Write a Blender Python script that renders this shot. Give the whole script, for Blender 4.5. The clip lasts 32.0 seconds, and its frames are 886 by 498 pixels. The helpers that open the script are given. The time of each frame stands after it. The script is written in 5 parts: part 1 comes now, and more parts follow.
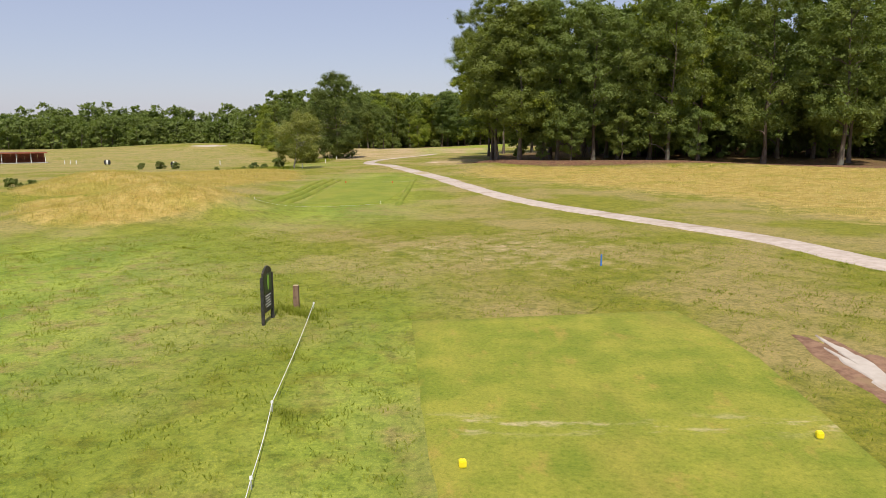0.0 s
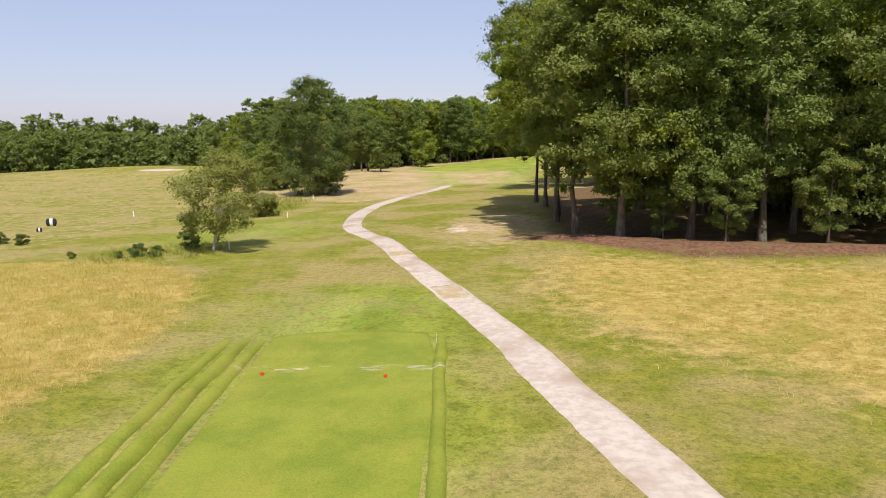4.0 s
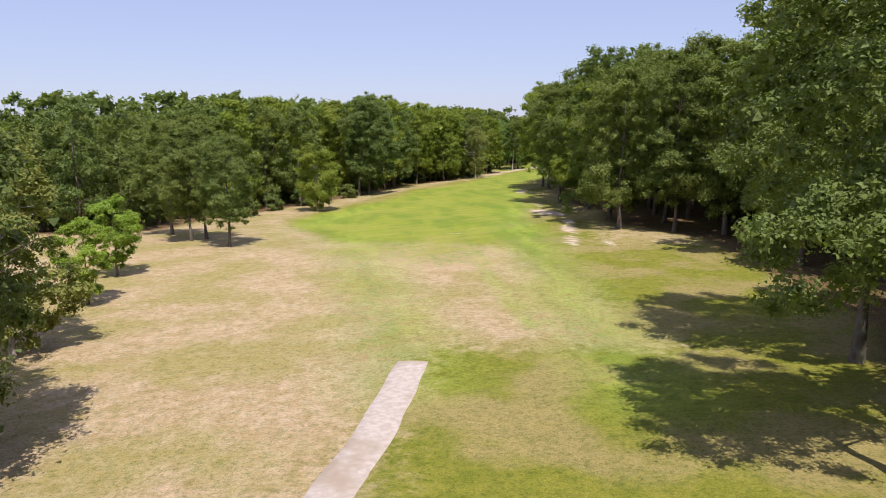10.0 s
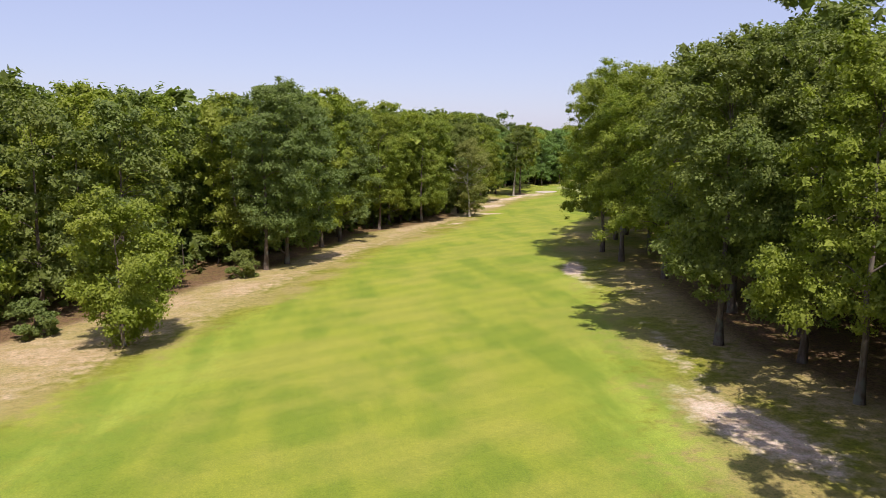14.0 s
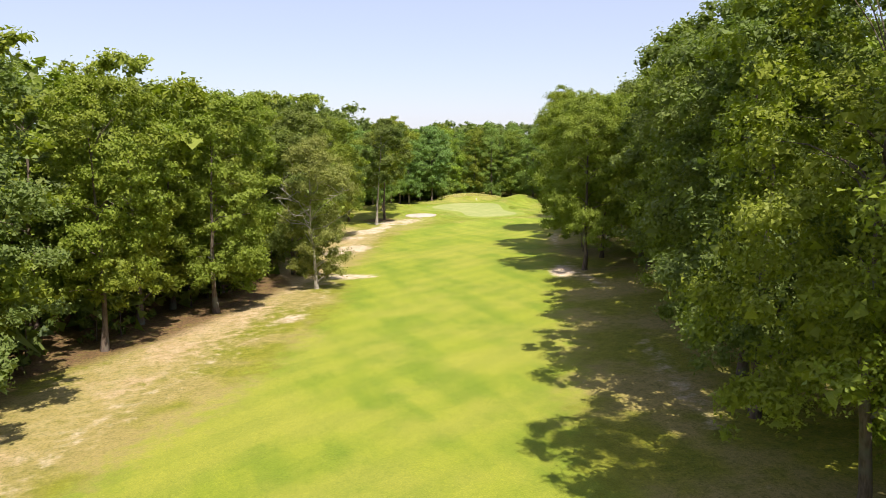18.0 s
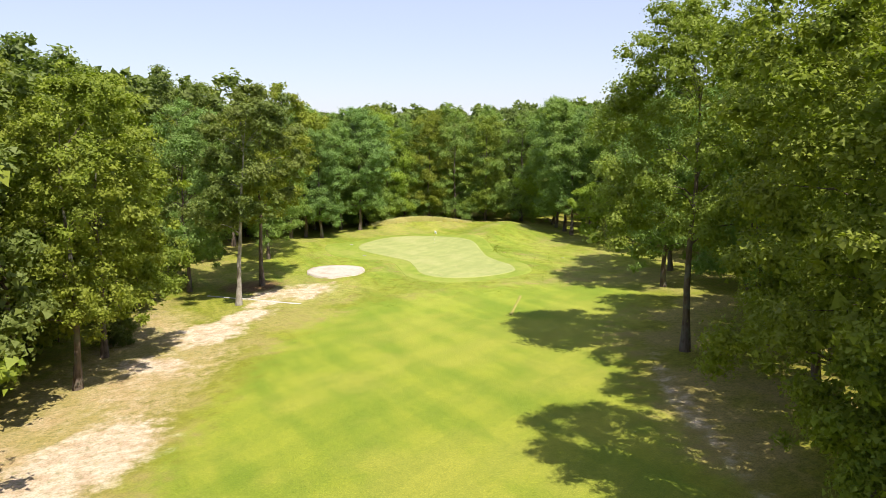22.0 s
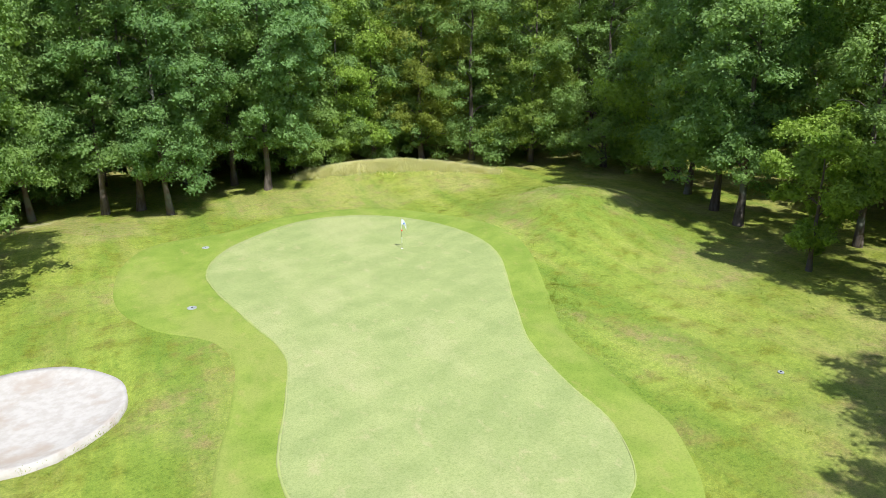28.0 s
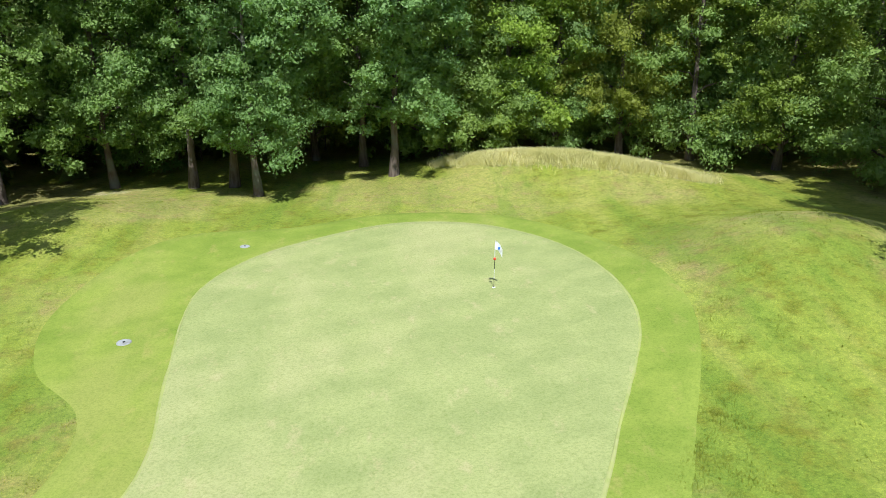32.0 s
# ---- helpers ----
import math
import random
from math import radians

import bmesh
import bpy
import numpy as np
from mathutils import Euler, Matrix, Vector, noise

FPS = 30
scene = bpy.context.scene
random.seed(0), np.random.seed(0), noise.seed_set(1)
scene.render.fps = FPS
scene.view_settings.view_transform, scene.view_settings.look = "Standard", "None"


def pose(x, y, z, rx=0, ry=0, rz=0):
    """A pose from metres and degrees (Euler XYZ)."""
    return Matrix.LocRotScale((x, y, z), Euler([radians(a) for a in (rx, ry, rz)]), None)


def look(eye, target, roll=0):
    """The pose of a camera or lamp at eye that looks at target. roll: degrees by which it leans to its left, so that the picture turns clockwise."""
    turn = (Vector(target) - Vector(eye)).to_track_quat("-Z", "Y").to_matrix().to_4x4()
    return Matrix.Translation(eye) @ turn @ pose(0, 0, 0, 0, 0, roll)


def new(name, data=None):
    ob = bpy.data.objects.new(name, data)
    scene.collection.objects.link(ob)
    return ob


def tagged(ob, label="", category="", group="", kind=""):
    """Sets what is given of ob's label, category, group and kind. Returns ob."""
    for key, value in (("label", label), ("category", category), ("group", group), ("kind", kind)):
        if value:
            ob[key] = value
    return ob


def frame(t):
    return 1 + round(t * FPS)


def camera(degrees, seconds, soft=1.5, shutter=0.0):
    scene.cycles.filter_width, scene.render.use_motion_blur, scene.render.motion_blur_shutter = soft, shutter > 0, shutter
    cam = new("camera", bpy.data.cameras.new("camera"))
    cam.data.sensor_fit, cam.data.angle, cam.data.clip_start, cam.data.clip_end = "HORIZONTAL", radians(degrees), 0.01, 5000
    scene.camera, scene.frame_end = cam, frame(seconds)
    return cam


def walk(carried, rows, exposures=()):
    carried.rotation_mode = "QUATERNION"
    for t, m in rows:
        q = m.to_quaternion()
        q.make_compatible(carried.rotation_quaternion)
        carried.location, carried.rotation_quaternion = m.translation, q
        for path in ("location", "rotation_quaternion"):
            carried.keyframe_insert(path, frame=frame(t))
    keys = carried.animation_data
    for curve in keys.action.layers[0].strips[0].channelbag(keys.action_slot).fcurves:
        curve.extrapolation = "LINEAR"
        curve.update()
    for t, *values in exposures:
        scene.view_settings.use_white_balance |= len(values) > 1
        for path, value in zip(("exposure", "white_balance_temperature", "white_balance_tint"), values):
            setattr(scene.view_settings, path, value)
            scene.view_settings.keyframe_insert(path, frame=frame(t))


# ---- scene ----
cam = camera(62.2, 32.0, 0.9, 0.05)
METRES, EYE, TILT, LEAN, TURN = 500.0, 5.8, -9.5, 0.0, 0.0
ROWS = [
    (0.0, 0.0, 0.0, 0.0, -0.0, 0.0, 0.0),
    (0.5, -0.0014, 0.0103, 0.0025, 0.03, 0.01, 0.09),
    (1.0, -0.0025, 0.0215, 0.0055, 0.03, 0.05, 0.18),
    (1.5, -0.0035, 0.0335, 0.0085, 0.03, 0.08, 0.26),
    (2.0, -0.0041, 0.0461, 0.0119, 0.06, 0.13, 0.33),
    (2.5, -0.0047, 0.0594, 0.0153, 0.08, 0.16, 0.4),
    (4.5, -0.0068, 0.1166, 0.0281, 0.12, 0.17, 0.48),
    (5.0, -0.0074, 0.1314, 0.0312, 0.12, 0.15, 0.51),
    (5.5, -0.0083, 0.1462, 0.0342, 0.04, 0.12, 0.54),
    (6.0, -0.0098, 0.1611, 0.0371, -0.25, 0.09, 0.55),
    (6.5, -0.0115, 0.1762, 0.0401, -0.63, 0.07, 0.57),
    (7.0, -0.0133, 0.1925, 0.0431, -1.18, 0.09, 0.68),
    (7.5, -0.0148, 0.2096, 0.0464, -2.48, 0.09, 0.87),
    (8.0, -0.0159, 0.2267, 0.0495, -4.33, 0.11, 1.12),
    (8.5, -0.0164, 0.2461, 0.0532, -6.18, 0.11, 1.29),
    (9.0, -0.0162, 0.2643, 0.0568, -6.96, 0.19, 1.34),
    (9.5, -0.0152, 0.2842, 0.0606, -7.69, 0.26, 1.46),
    (10.0, -0.0138, 0.3039, 0.0644, -8.33, 0.35, 1.51),
    (10.5, -0.0117, 0.3246, 0.0686, -8.91, 0.44, 1.57),
    (11.0, -0.0093, 0.3453, 0.0726, -9.43, 0.53, 1.59),
    (11.5, -0.0061, 0.3673, 0.0769, -9.79, 0.57, 1.57),
    (12.0, -0.0029, 0.3884, 0.081, -9.84, 0.68, 1.45),
    (12.5, 0.0003, 0.4095, 0.0854, -9.9, 0.73, 1.44),
    (13.0, 0.0037, 0.4306, 0.0892, -9.97, 0.79, 1.39),
    (13.5, 0.0075, 0.4527, 0.0931, -10.11, 0.82, 1.37),
    (15.5, 0.0201, 0.5333, 0.1065, -13.89, 0.67, 2.15),
    (16.0, 0.0233, 0.5535, 0.1097, -17.08, 0.61, 2.69),
    (16.5, 0.0274, 0.5744, 0.113, -19.66, 0.55, 3.14),
    (17.0, 0.0323, 0.5941, 0.116, -21.14, 0.54, 3.38),
    (17.5, 0.038, 0.6138, 0.1191, -22.16, 0.53, 3.53),
    (18.0, 0.0444, 0.6333, 0.1222, -22.83, 0.51, 3.7),
    (18.5, 0.0519, 0.6537, 0.1255, -23.51, 0.5, 3.84),
    (19.0, 0.0594, 0.6732, 0.1287, -24.91, 0.43, 4.09),
    (19.5, 0.0678, 0.6925, 0.1319, -25.57, 0.4, 4.2),
    (20.0, 0.0768, 0.7125, 0.1353, -26.07, 0.37, 4.29),
    (20.5, 0.0855, 0.7311, 0.1384, -26.55, 0.35, 4.4),
    (21.0, 0.094, 0.7491, 0.1415, -26.98, 0.32, 4.41),
    (21.5, 0.1031, 0.7673, 0.1446, -27.24, 0.22, 4.42),
    (22.0, 0.112, 0.7843, 0.1475, -27.39, -0.39, 4.43),
    (22.5, 0.1211, 0.8006, 0.1504, -27.43, -2.3, 4.47),
    (23.0, 0.1297, 0.8162, 0.153, -27.52, -4.18, 4.54),
    (23.5, 0.1382, 0.8321, 0.1558, -27.54, -5.98, 4.57),
    (24.0, 0.1459, 0.8462, 0.1581, -27.67, -7.55, 4.68),
    (24.5, 0.1525, 0.8584, 0.1603, -27.73, -8.87, 4.7),
    (25.0, 0.1579, 0.8682, 0.1619, -27.73, -9.21, 4.66),
    (25.5, 0.1623, 0.8756, 0.1629, -27.53, -9.25, 4.63),
    (27.5, 0.1805, 0.8988, 0.1627, -25.82, -9.05, 4.36),
    (28.0, 0.1848, 0.9041, 0.1624, -23.8, -8.96, 3.98),
    (28.5, 0.1888, 0.9092, 0.1621, -21.55, -8.89, 3.56),
    (29.0, 0.1924, 0.9134, 0.1619, -19.19, -8.84, 3.11),
    (29.5, 0.1961, 0.9177, 0.1614, -16.57, -8.85, 2.6),
    (30.0, 0.1993, 0.9215, 0.161, -13.71, -8.82, 2.03),
    (30.5, 0.2025, 0.9252, 0.1607, -10.66, -8.84, 1.42),
    (31.0, 0.2052, 0.9285, 0.1605, -7.68, -8.81, 0.9),
    (31.5, 0.2077, 0.9315, 0.1604, -5.02, -8.83, 0.41),
    (32.0, 0.2098, 0.9343, 0.1603, -2.79, -8.85, 0.0),
]
EXPOSURES = [(0.0, 0.0, 6600, 12), (4.0, 0.18, 6450, 14), (7.0, 0.25, 6300, 15), (9.5, 0.19, 6050, 17), (13.0, 0.17, 6150, 22), (17.0, 0.58, 6650, 12), (20.0, 0.6, 6600, 12), (23.0, 0.64, 6500, 11), (24.0, 0.66, 5850, 8), (25.0, 0.62, 5350, 9), (28.0, 0.46, 5500, 8), (32.0, 0.42, 5500, 9)]
walk(cam, [(t, pose(0, 0, EYE, TILT, LEAN, TURN) @ pose(METRES * x, METRES * y, METRES * z, 90 + pitch, roll, yaw)) for t, x, y, z, yaw, pitch, roll in ROWS], EXPOSURES)

# ---- light ----
SUN_EL, SUN_AZ = radians(60), radians(176)      # azimuth clockwise from +y; the sun stands behind the tee
world = bpy.data.worlds.new("world")
scene.world = world
world.use_nodes = True
wn = world.node_tree.nodes
sky = wn.new("ShaderNodeTexSky")
sky.sky_type, sky.sun_disc = "NISHITA", False
sky.sun_elevation, sky.sun_rotation = SUN_EL, SUN_AZ
sky.air_density, sky.dust_density, sky.ozone_density = 1.0, 0.6, 1.5
haze = wn.new("ShaderNodeMix")                  # a thin summer haze over the clear sky
haze.data_type = "RGBA"
haze.inputs[0].default_value, haze.inputs[7].default_value = 0.5, (5.4, 5.65, 7.9, 1)
world.node_tree.links.new(sky.outputs[0], haze.inputs[6])
world.node_tree.links.new(haze.outputs[2], wn["Background"].inputs[0])
wn["Background"].inputs[1].default_value = 0.1
sun = new("sun", bpy.data.lights.new("sun", "SUN"))
sun.data.energy, sun.data.angle, sun.data.color = 4.9, radians(0.53), (1.0, 0.95, 0.86)
SUN_FROM = Vector((math.sin(SUN_AZ) * math.cos(SUN_EL), math.cos(SUN_AZ) * math.cos(SUN_EL), math.sin(SUN_EL)))
sun.matrix_world = look(SUN_FROM * 300, (0, 0, 0))


# ---- materials ----
def material(name, rough=0.8, metal=0.0, color=(0.5, 0.5, 0.5)):
    m = bpy.data.materials.new(name)
    m.use_nodes = True
    b = m.node_tree.nodes["Principled BSDF"]
    b.inputs["Roughness"].default_value, b.inputs["Metallic"].default_value = rough, metal
    b.inputs["Base Color"].default_value = (*color, 1)
    b.inputs["Specular IOR Level"].default_value = 0.25
    return m, m.node_tree.nodes, m.node_tree.links, b


def noise_node(n, l, scale, detail=4, vec=None, rough=0.55, stretch=None):
    t = n.new("ShaderNodeTexNoise")
    t.inputs["Scale"].default_value, t.inputs["Detail"].default_value, t.inputs["Roughness"].default_value = scale, detail, rough
    if vec is not None:
        if stretch:
            k = n.new("ShaderNodeMapping")
            k.inputs["Scale"].default_value, k.inputs["Rotation"].default_value = stretch[0], (0, 0, radians(stretch[1]))
            l.new(vec, k.inputs[0])
            vec = k.outputs[0]
        l.new(vec, t.inputs["Vector"])
    return t.outputs["Fac"]


def ramp(n, l, fac, lo, hi, a=0.0, b=1.0):
    r = n.new("ShaderNodeMapRange")
    r.interpolation_type = "SMOOTHSTEP"
    for i, v in ((1, lo), (2, hi), (3, a), (4, b)):
        r.inputs[i].default_value = v
    l.new(fac, r.inputs[0])
    return r.outputs[0]


def mix(n, l, fac, a, b, mode="MIX"):
    k = n.new("ShaderNodeMix")
    k.data_type, k.blend_type = "RGBA", mode
    for s, v in ((0, fac), (6, a), (7, b)):
        if isinstance(v, (tuple, list)):
            k.inputs[s].default_value = (*v, 1)
        elif isinstance(v, (int, float)):
            k.inputs[s].default_value = v
        else:
            l.new(v, k.inputs[s])
    return k.outputs[2]


def times(n, l, a, b, op="MULTIPLY"):
    k = n.new("ShaderNodeMath")
    k.operation = op
    k.use_clamp = True
    for i, v in enumerate((a, b)):
        if isinstance(v, (int, float)):
            k.inputs[i].default_value = v
        else:
            l.new(v, k.inputs[i])
    return k.outputs[0]


def bump(n, l, bsdf, height, strength=0.3, dist=0.05):
    k = n.new("ShaderNodeBump")
    k.inputs["Strength"].default_value, k.inputs["Distance"].default_value = strength, dist
    l.new(height, k.inputs["Height"])
    l.new(k.outputs[0], bsdf.inputs["Normal"])


def mottled(name, c1, c2, scale, rough=0.8, metal=0.0, scale2=None, c3=None, bumps=0.3, dist=0.02, stretch=None):
    """A surface that varies between two colours at one scale and is soiled with a third at another."""
    m, n, l, b = material(name, rough, metal, c1)
    pos = n.new("ShaderNodeNewGeometry").outputs["Position"]
    f = noise_node(n, l, scale, 6, pos, 0.6, stretch)
    c = mix(n, l, ramp(n, l, f, 0.35, 0.65), c1, c2)
    if c3:
        c = mix(n, l, ramp(n, l, noise_node(n, l, scale2, 4, pos), 0.5, 0.68), c, c3)
    l.new(c, b.inputs["Base Color"])
    bump(n, l, b, f, bumps, dist)
    return m


def ground_material():
    m, n, l, b = material("turf", 0.9)
    pos = n.new("ShaderNodeNewGeometry").outputs["Position"]
    za, zb = n.new("ShaderNodeVertexColor"), n.new("ShaderNodeVertexColor")
    za.layer_name, zb.layer_name = "zone_a", "zone_b"
    sa, sb = n.new("ShaderNodeSeparateColor"), n.new("ShaderNodeSeparateColor")
    l.new(za.outputs[0], sa.inputs[0])
    l.new(zb.outputs[0], sb.inputs[0])
    fair, dry, dirt = sa.outputs
    gold, litter, lush = sb.outputs
    fine = noise_node(n, l, 5.0, 5, pos, 0.75)
    mid = noise_node(n, l, 0.9, 6, pos, 0.65)
    big = noise_node(n, l, 0.13, 4, pos, 0.55)
    streak = noise_node(n, l, 0.32, 3, pos, 0.5, ((1.0, 0.22, 1.0), -62))
    grain = noise_node(n, l, 38.0, 3, pos, 0.7)

    def edged(mask, amount=0.5):
        """Frays the soft border of a mask."""
        k = n.new("ShaderNodeMath")
        k.operation = "MULTIPLY_ADD"
        k.inputs[1].default_value = amount
        l.new(mid, k.inputs[0])
        l.new(mask, k.inputs[2])
        return ramp(n, l, k.outputs[0], 0.5 + amount * 0.25, 0.5 + amount * 0.75)

    rough = mix(n, l, ramp(n, l, mid, 0.3, 0.7), ROUGH_A, ROUGH_B)
    rough = mix(n, l, ramp(n, l, big, 0.42, 0.6, 0.0, 0.55), rough, STRAW_A)
    straw = mix(n, l, ramp(n, l, mid, 0.3, 0.7), STRAW_A, STRAW_B)
    straw = mix(n, l, ramp(n, l, big, 0.4, 0.62, 0.0, 0.5), straw, ROUGH_B)
    cut = mix(n, l, ramp(n, l, streak, 0.36, 0.62), FAIR_A, FAIR_B)
    cut = mix(n, l, ramp(n, l, big, 0.4, 0.64, 0.0, 0.7), cut, FAIR_C)
    mower = n.new("ShaderNodeTexWave")
    mower.inputs["Scale"].default_value, mower.inputs["Distortion"].default_value, mower.inputs["Detail Scale"].default_value = 0.085, 4.0, 0.25
    turned = n.new("ShaderNodeMapping")
    turned.inputs["Rotation"].default_value = (0, 0, radians(-115))
    l.new(pos, turned.inputs[0])
    l.new(turned.outputs[0], mower.inputs["Vector"])
    cut = mix(n, l, ramp(n, l, mower.outputs["Fac"], 0.3, 0.7, 0.0, 0.45), cut, (0.8, 0.87, 0.85), "MULTIPLY")
    c = mix(n, l, edged(dry, 0.7), rough, straw)
    c = mix(n, l, edged(fair, 0.9), c, cut)
    c = mix(n, l, times(n, l, ramp(n, l, mid, 0.3, 0.55), times(n, l, lush, 0.85)), c, mix(n, l, ramp(n, l, streak, 0.4, 0.6), LUSH, LUSH_B))
    golden = mix(n, l, ramp(n, l, mid, 0.35, 0.65), GOLD_A, GOLD_B)
    golden = mix(n, l, ramp(n, l, noise_node(n, l, 0.24, 4, pos, 0.6), 0.5, 0.62, 0.0, 0.6), golden, ROUGH_B)
    ahead = n.new("ShaderNodeSeparateXYZ")
    l.new(pos, ahead.inputs[0])
    near_green = ramp(n, l, ahead.outputs[1], 462, 480)
    rows = noise_node(n, l, 0.62, 4, pos, 0.6, ((1.0, 0.13, 1.0), 14))
    c = mix(n, l, times(n, l, near_green, ramp(n, l, rows, 0.5, 0.66, 0.0, 0.38)), c, (0.33, 0.31, 0.075))
    c = mix(n, l, times(n, l, near_green, ramp(n, l, rows, 0.46, 0.33, 0.0, 0.45)), c, (0.135, 0.215, 0.018))
    c = mix(n, l, edged(gold, 0.6), c, golden)
    leaves = mix(n, l, ramp(n, l, fine, 0.35, 0.65), LITTER_A, LITTER_B)
    leaves = mix(n, l, ramp(n, l, mid, 0.45, 0.62, 0.0, 0.6), leaves, LITTER_C)
    c = mix(n, l, edged(litter, 0.7), c, leaves)
    soil = mix(n, l, ramp(n, l, mid, 0.35, 0.65), DIRT_A, DIRT_B)
    c = mix(n, l, edged(dirt, 0.9), c, soil)
    clump = noise_node(n, l, 2.1, 5, pos, 0.7)
    uncut = ramp(n, l, fair, 0.05, 0.55, 1.0, 0.3)
    c = mix(n, l, times(n, l, uncut, ramp(n, l, clump, 0.54, 0.36, 0.0, 0.6)), c, (0.58, 0.68, 0.46), "MULTIPLY")
    c = mix(n, l, times(n, l, uncut, ramp(n, l, fine, 0.52, 0.36, 0.0, 0.65)), c, (0.45, 0.52, 0.36), "MULTIPLY")
    specks = noise_node(n, l, 11.0, 3, pos, 0.7)
    c = mix(n, l, ramp(n, l, specks, 0.52, 0.66, 0.0, 0.5), c, (1.45, 1.35, 1.3), "MULTIPLY")
    c = mix(n, l, ramp(n, l, specks, 0.48, 0.34, 0.0, 0.5), c, (0.6, 0.68, 0.55), "MULTIPLY")
    c = mix(n, l, ramp(n, l, grain, 0.45, 0.65, 0.0, 0.6), c, (1.7, 1.55, 1.4), "MULTIPLY")
    l.new(c, b.inputs["Base Color"])
    bump(n, l, b, times(n, l, fine, times(n, l, grain, 0.5), "ADD"), 0.7, 0.09)
    return m


def cut_grass(name, c1, c2, c3, stripe=None, bands=(), grain=0.25):
    """Closely mown turf, as on greens and tees."""
    m, n, l, b = material(name, 0.85)
    pos = n.new("ShaderNodeNewGeometry").outputs["Position"]
    mid = noise_node(n, l, 0.55, 5, pos, 0.6)
    fine = noise_node(n, l, 14.0, 5, pos, 0.7)
    c = mix(n, l, ramp(n, l, mid, 0.33, 0.66), c1, c2)
    c = mix(n, l, ramp(n, l, noise_node(n, l, 0.23, 4, pos, 0.6, ((1, 0.5, 1), 25)), 0.48, 0.68, 0.0, 0.6), c, c3)
    if stripe:
        w = n.new("ShaderNodeTexWave")
        w.inputs["Scale"].default_value, w.inputs["Distortion"].default_value = stripe[0], 2.5
        k = n.new("ShaderNodeMapping")
        k.inputs["Rotation"].default_value = (0, 0, radians(stripe[1]))
        l.new(pos, k.inputs[0])
        l.new(k.outputs[0], w.inputs["Vector"])
        c = mix(n, l, ramp(n, l, w.outputs["Fac"], 0.3, 0.7, 0.0, stripe[2]), c, (0.8, 0.86, 0.8), "MULTIPLY")
    tired = noise_node(n, l, 1.3, 6, pos, 0.7, ((1, 0.6, 1), 40))
    c = mix(n, l, ramp(n, l, tired, 0.54, 0.7, 0.0, 0.55), c, (c3[0] * 1.08, c3[1] * 0.97, c3[2] * 1.1))
    axis = n.new("ShaderNodeSeparateXYZ")
    l.new(pos, axis.inputs[0])
    for y0, half, worn in bands:              # turf worn bare by play across the tee
        d = times(n, l, ramp(n, l, axis.outputs[1], y0 - half, y0), ramp(n, l, axis.outputs[1], y0 + half, y0))
        d = times(n, l, d, ramp(n, l, noise_node(n, l, 1.1, 6, pos, 0.7, ((0.55, 1.6, 1), 0)), 0.5, 0.64))
        c = mix(n, l, d, c, worn)
    c = mix(n, l, ramp(n, l, fine, 0.55, 0.38, 0.0, 0.6), c, (0.7, 0.74, 0.62), "MULTIPLY")
    specks = noise_node(n, l, 8.0, 4, pos, 0.7)
    c = mix(n, l, ramp(n, l, specks, 0.53, 0.68, 0.0, 0.2 + grain), c, (1.2, 1.17, 1.2), "MULTIPLY")
    c = mix(n, l, ramp(n, l, specks, 0.47, 0.34, 0.0, 0.3 + grain), c, (0.75, 0.82, 0.62), "MULTIPLY")
    c = mix(n, l, ramp(n, l, noise_node(n, l, 45.0, 2, pos), 0.45, 0.65, 0.0, grain), c, (1.35, 1.3, 1.25), "MULTIPLY")
    l.new(c, b.inputs["Base Color"])
    bump(n, l, b, fine, 0.5, 0.03)
    return m


def leaf_material(name, c1, c2, c3, gloss=0.55, blue=0.5):
    m, n, l, b = material(name, gloss)
    geo, info = n.new("ShaderNodeNewGeometry"), n.new("ShaderNodeObjectInfo")
    c = mix(n, l, geo.outputs["Random Per Island"], c1, c2)
    c = mix(n, l, times(n, l, info.outputs["Random"], 0.65), c, c3)
    patch = noise_node(n, l, 0.35, 3, geo.outputs["Position"])
    c = mix(n, l, ramp(n, l, patch, 0.45, 0.7, 0.0, 0.5), c, c2)
    whole = noise_node(n, l, 0.11, 2, geo.outputs["Position"])
    c = mix(n, l, ramp(n, l, whole, 0.42, 0.6, 0.0, 0.6), c, c3)
    split = n.new("ShaderNodeMath")             # some crowns are bluer than others
    split.operation = "FRACT"
    l.new(times(n, l, info.outputs["Random"], 1.0), split.inputs[0])
    wide_split = n.new("ShaderNodeMath")
    wide_split.operation = "PINGPONG"
    wide_split.inputs[1].default_value = 0.13
    l.new(split.outputs[0], wide_split.inputs[0])
    c = mix(n, l, ramp(n, l, wide_split.outputs[0], 0.07, 0.12, 0.0, blue), c, (c2[0] * 0.76, c2[1] * 0.86, c2[2] * 1.12))
    l.new(c, b.inputs["Base Color"])
    b.inputs["Specular IOR Level"].default_value = 0.18
    t = n.new("ShaderNodeBsdfTranslucent")
    l.new(mix(n, l, 1.0, c, (1.4, 1.6, 0.55), "MULTIPLY"), t.inputs[0])
    k = n.new("ShaderNodeMixShader")
    k.inputs[0].default_value = 0.3
    l.new(b.outputs[0], k.inputs[1])
    l.new(t.outputs[0], k.inputs[2])
    l.new(k.outputs[0], n["Material Output"].inputs[0])
    return m


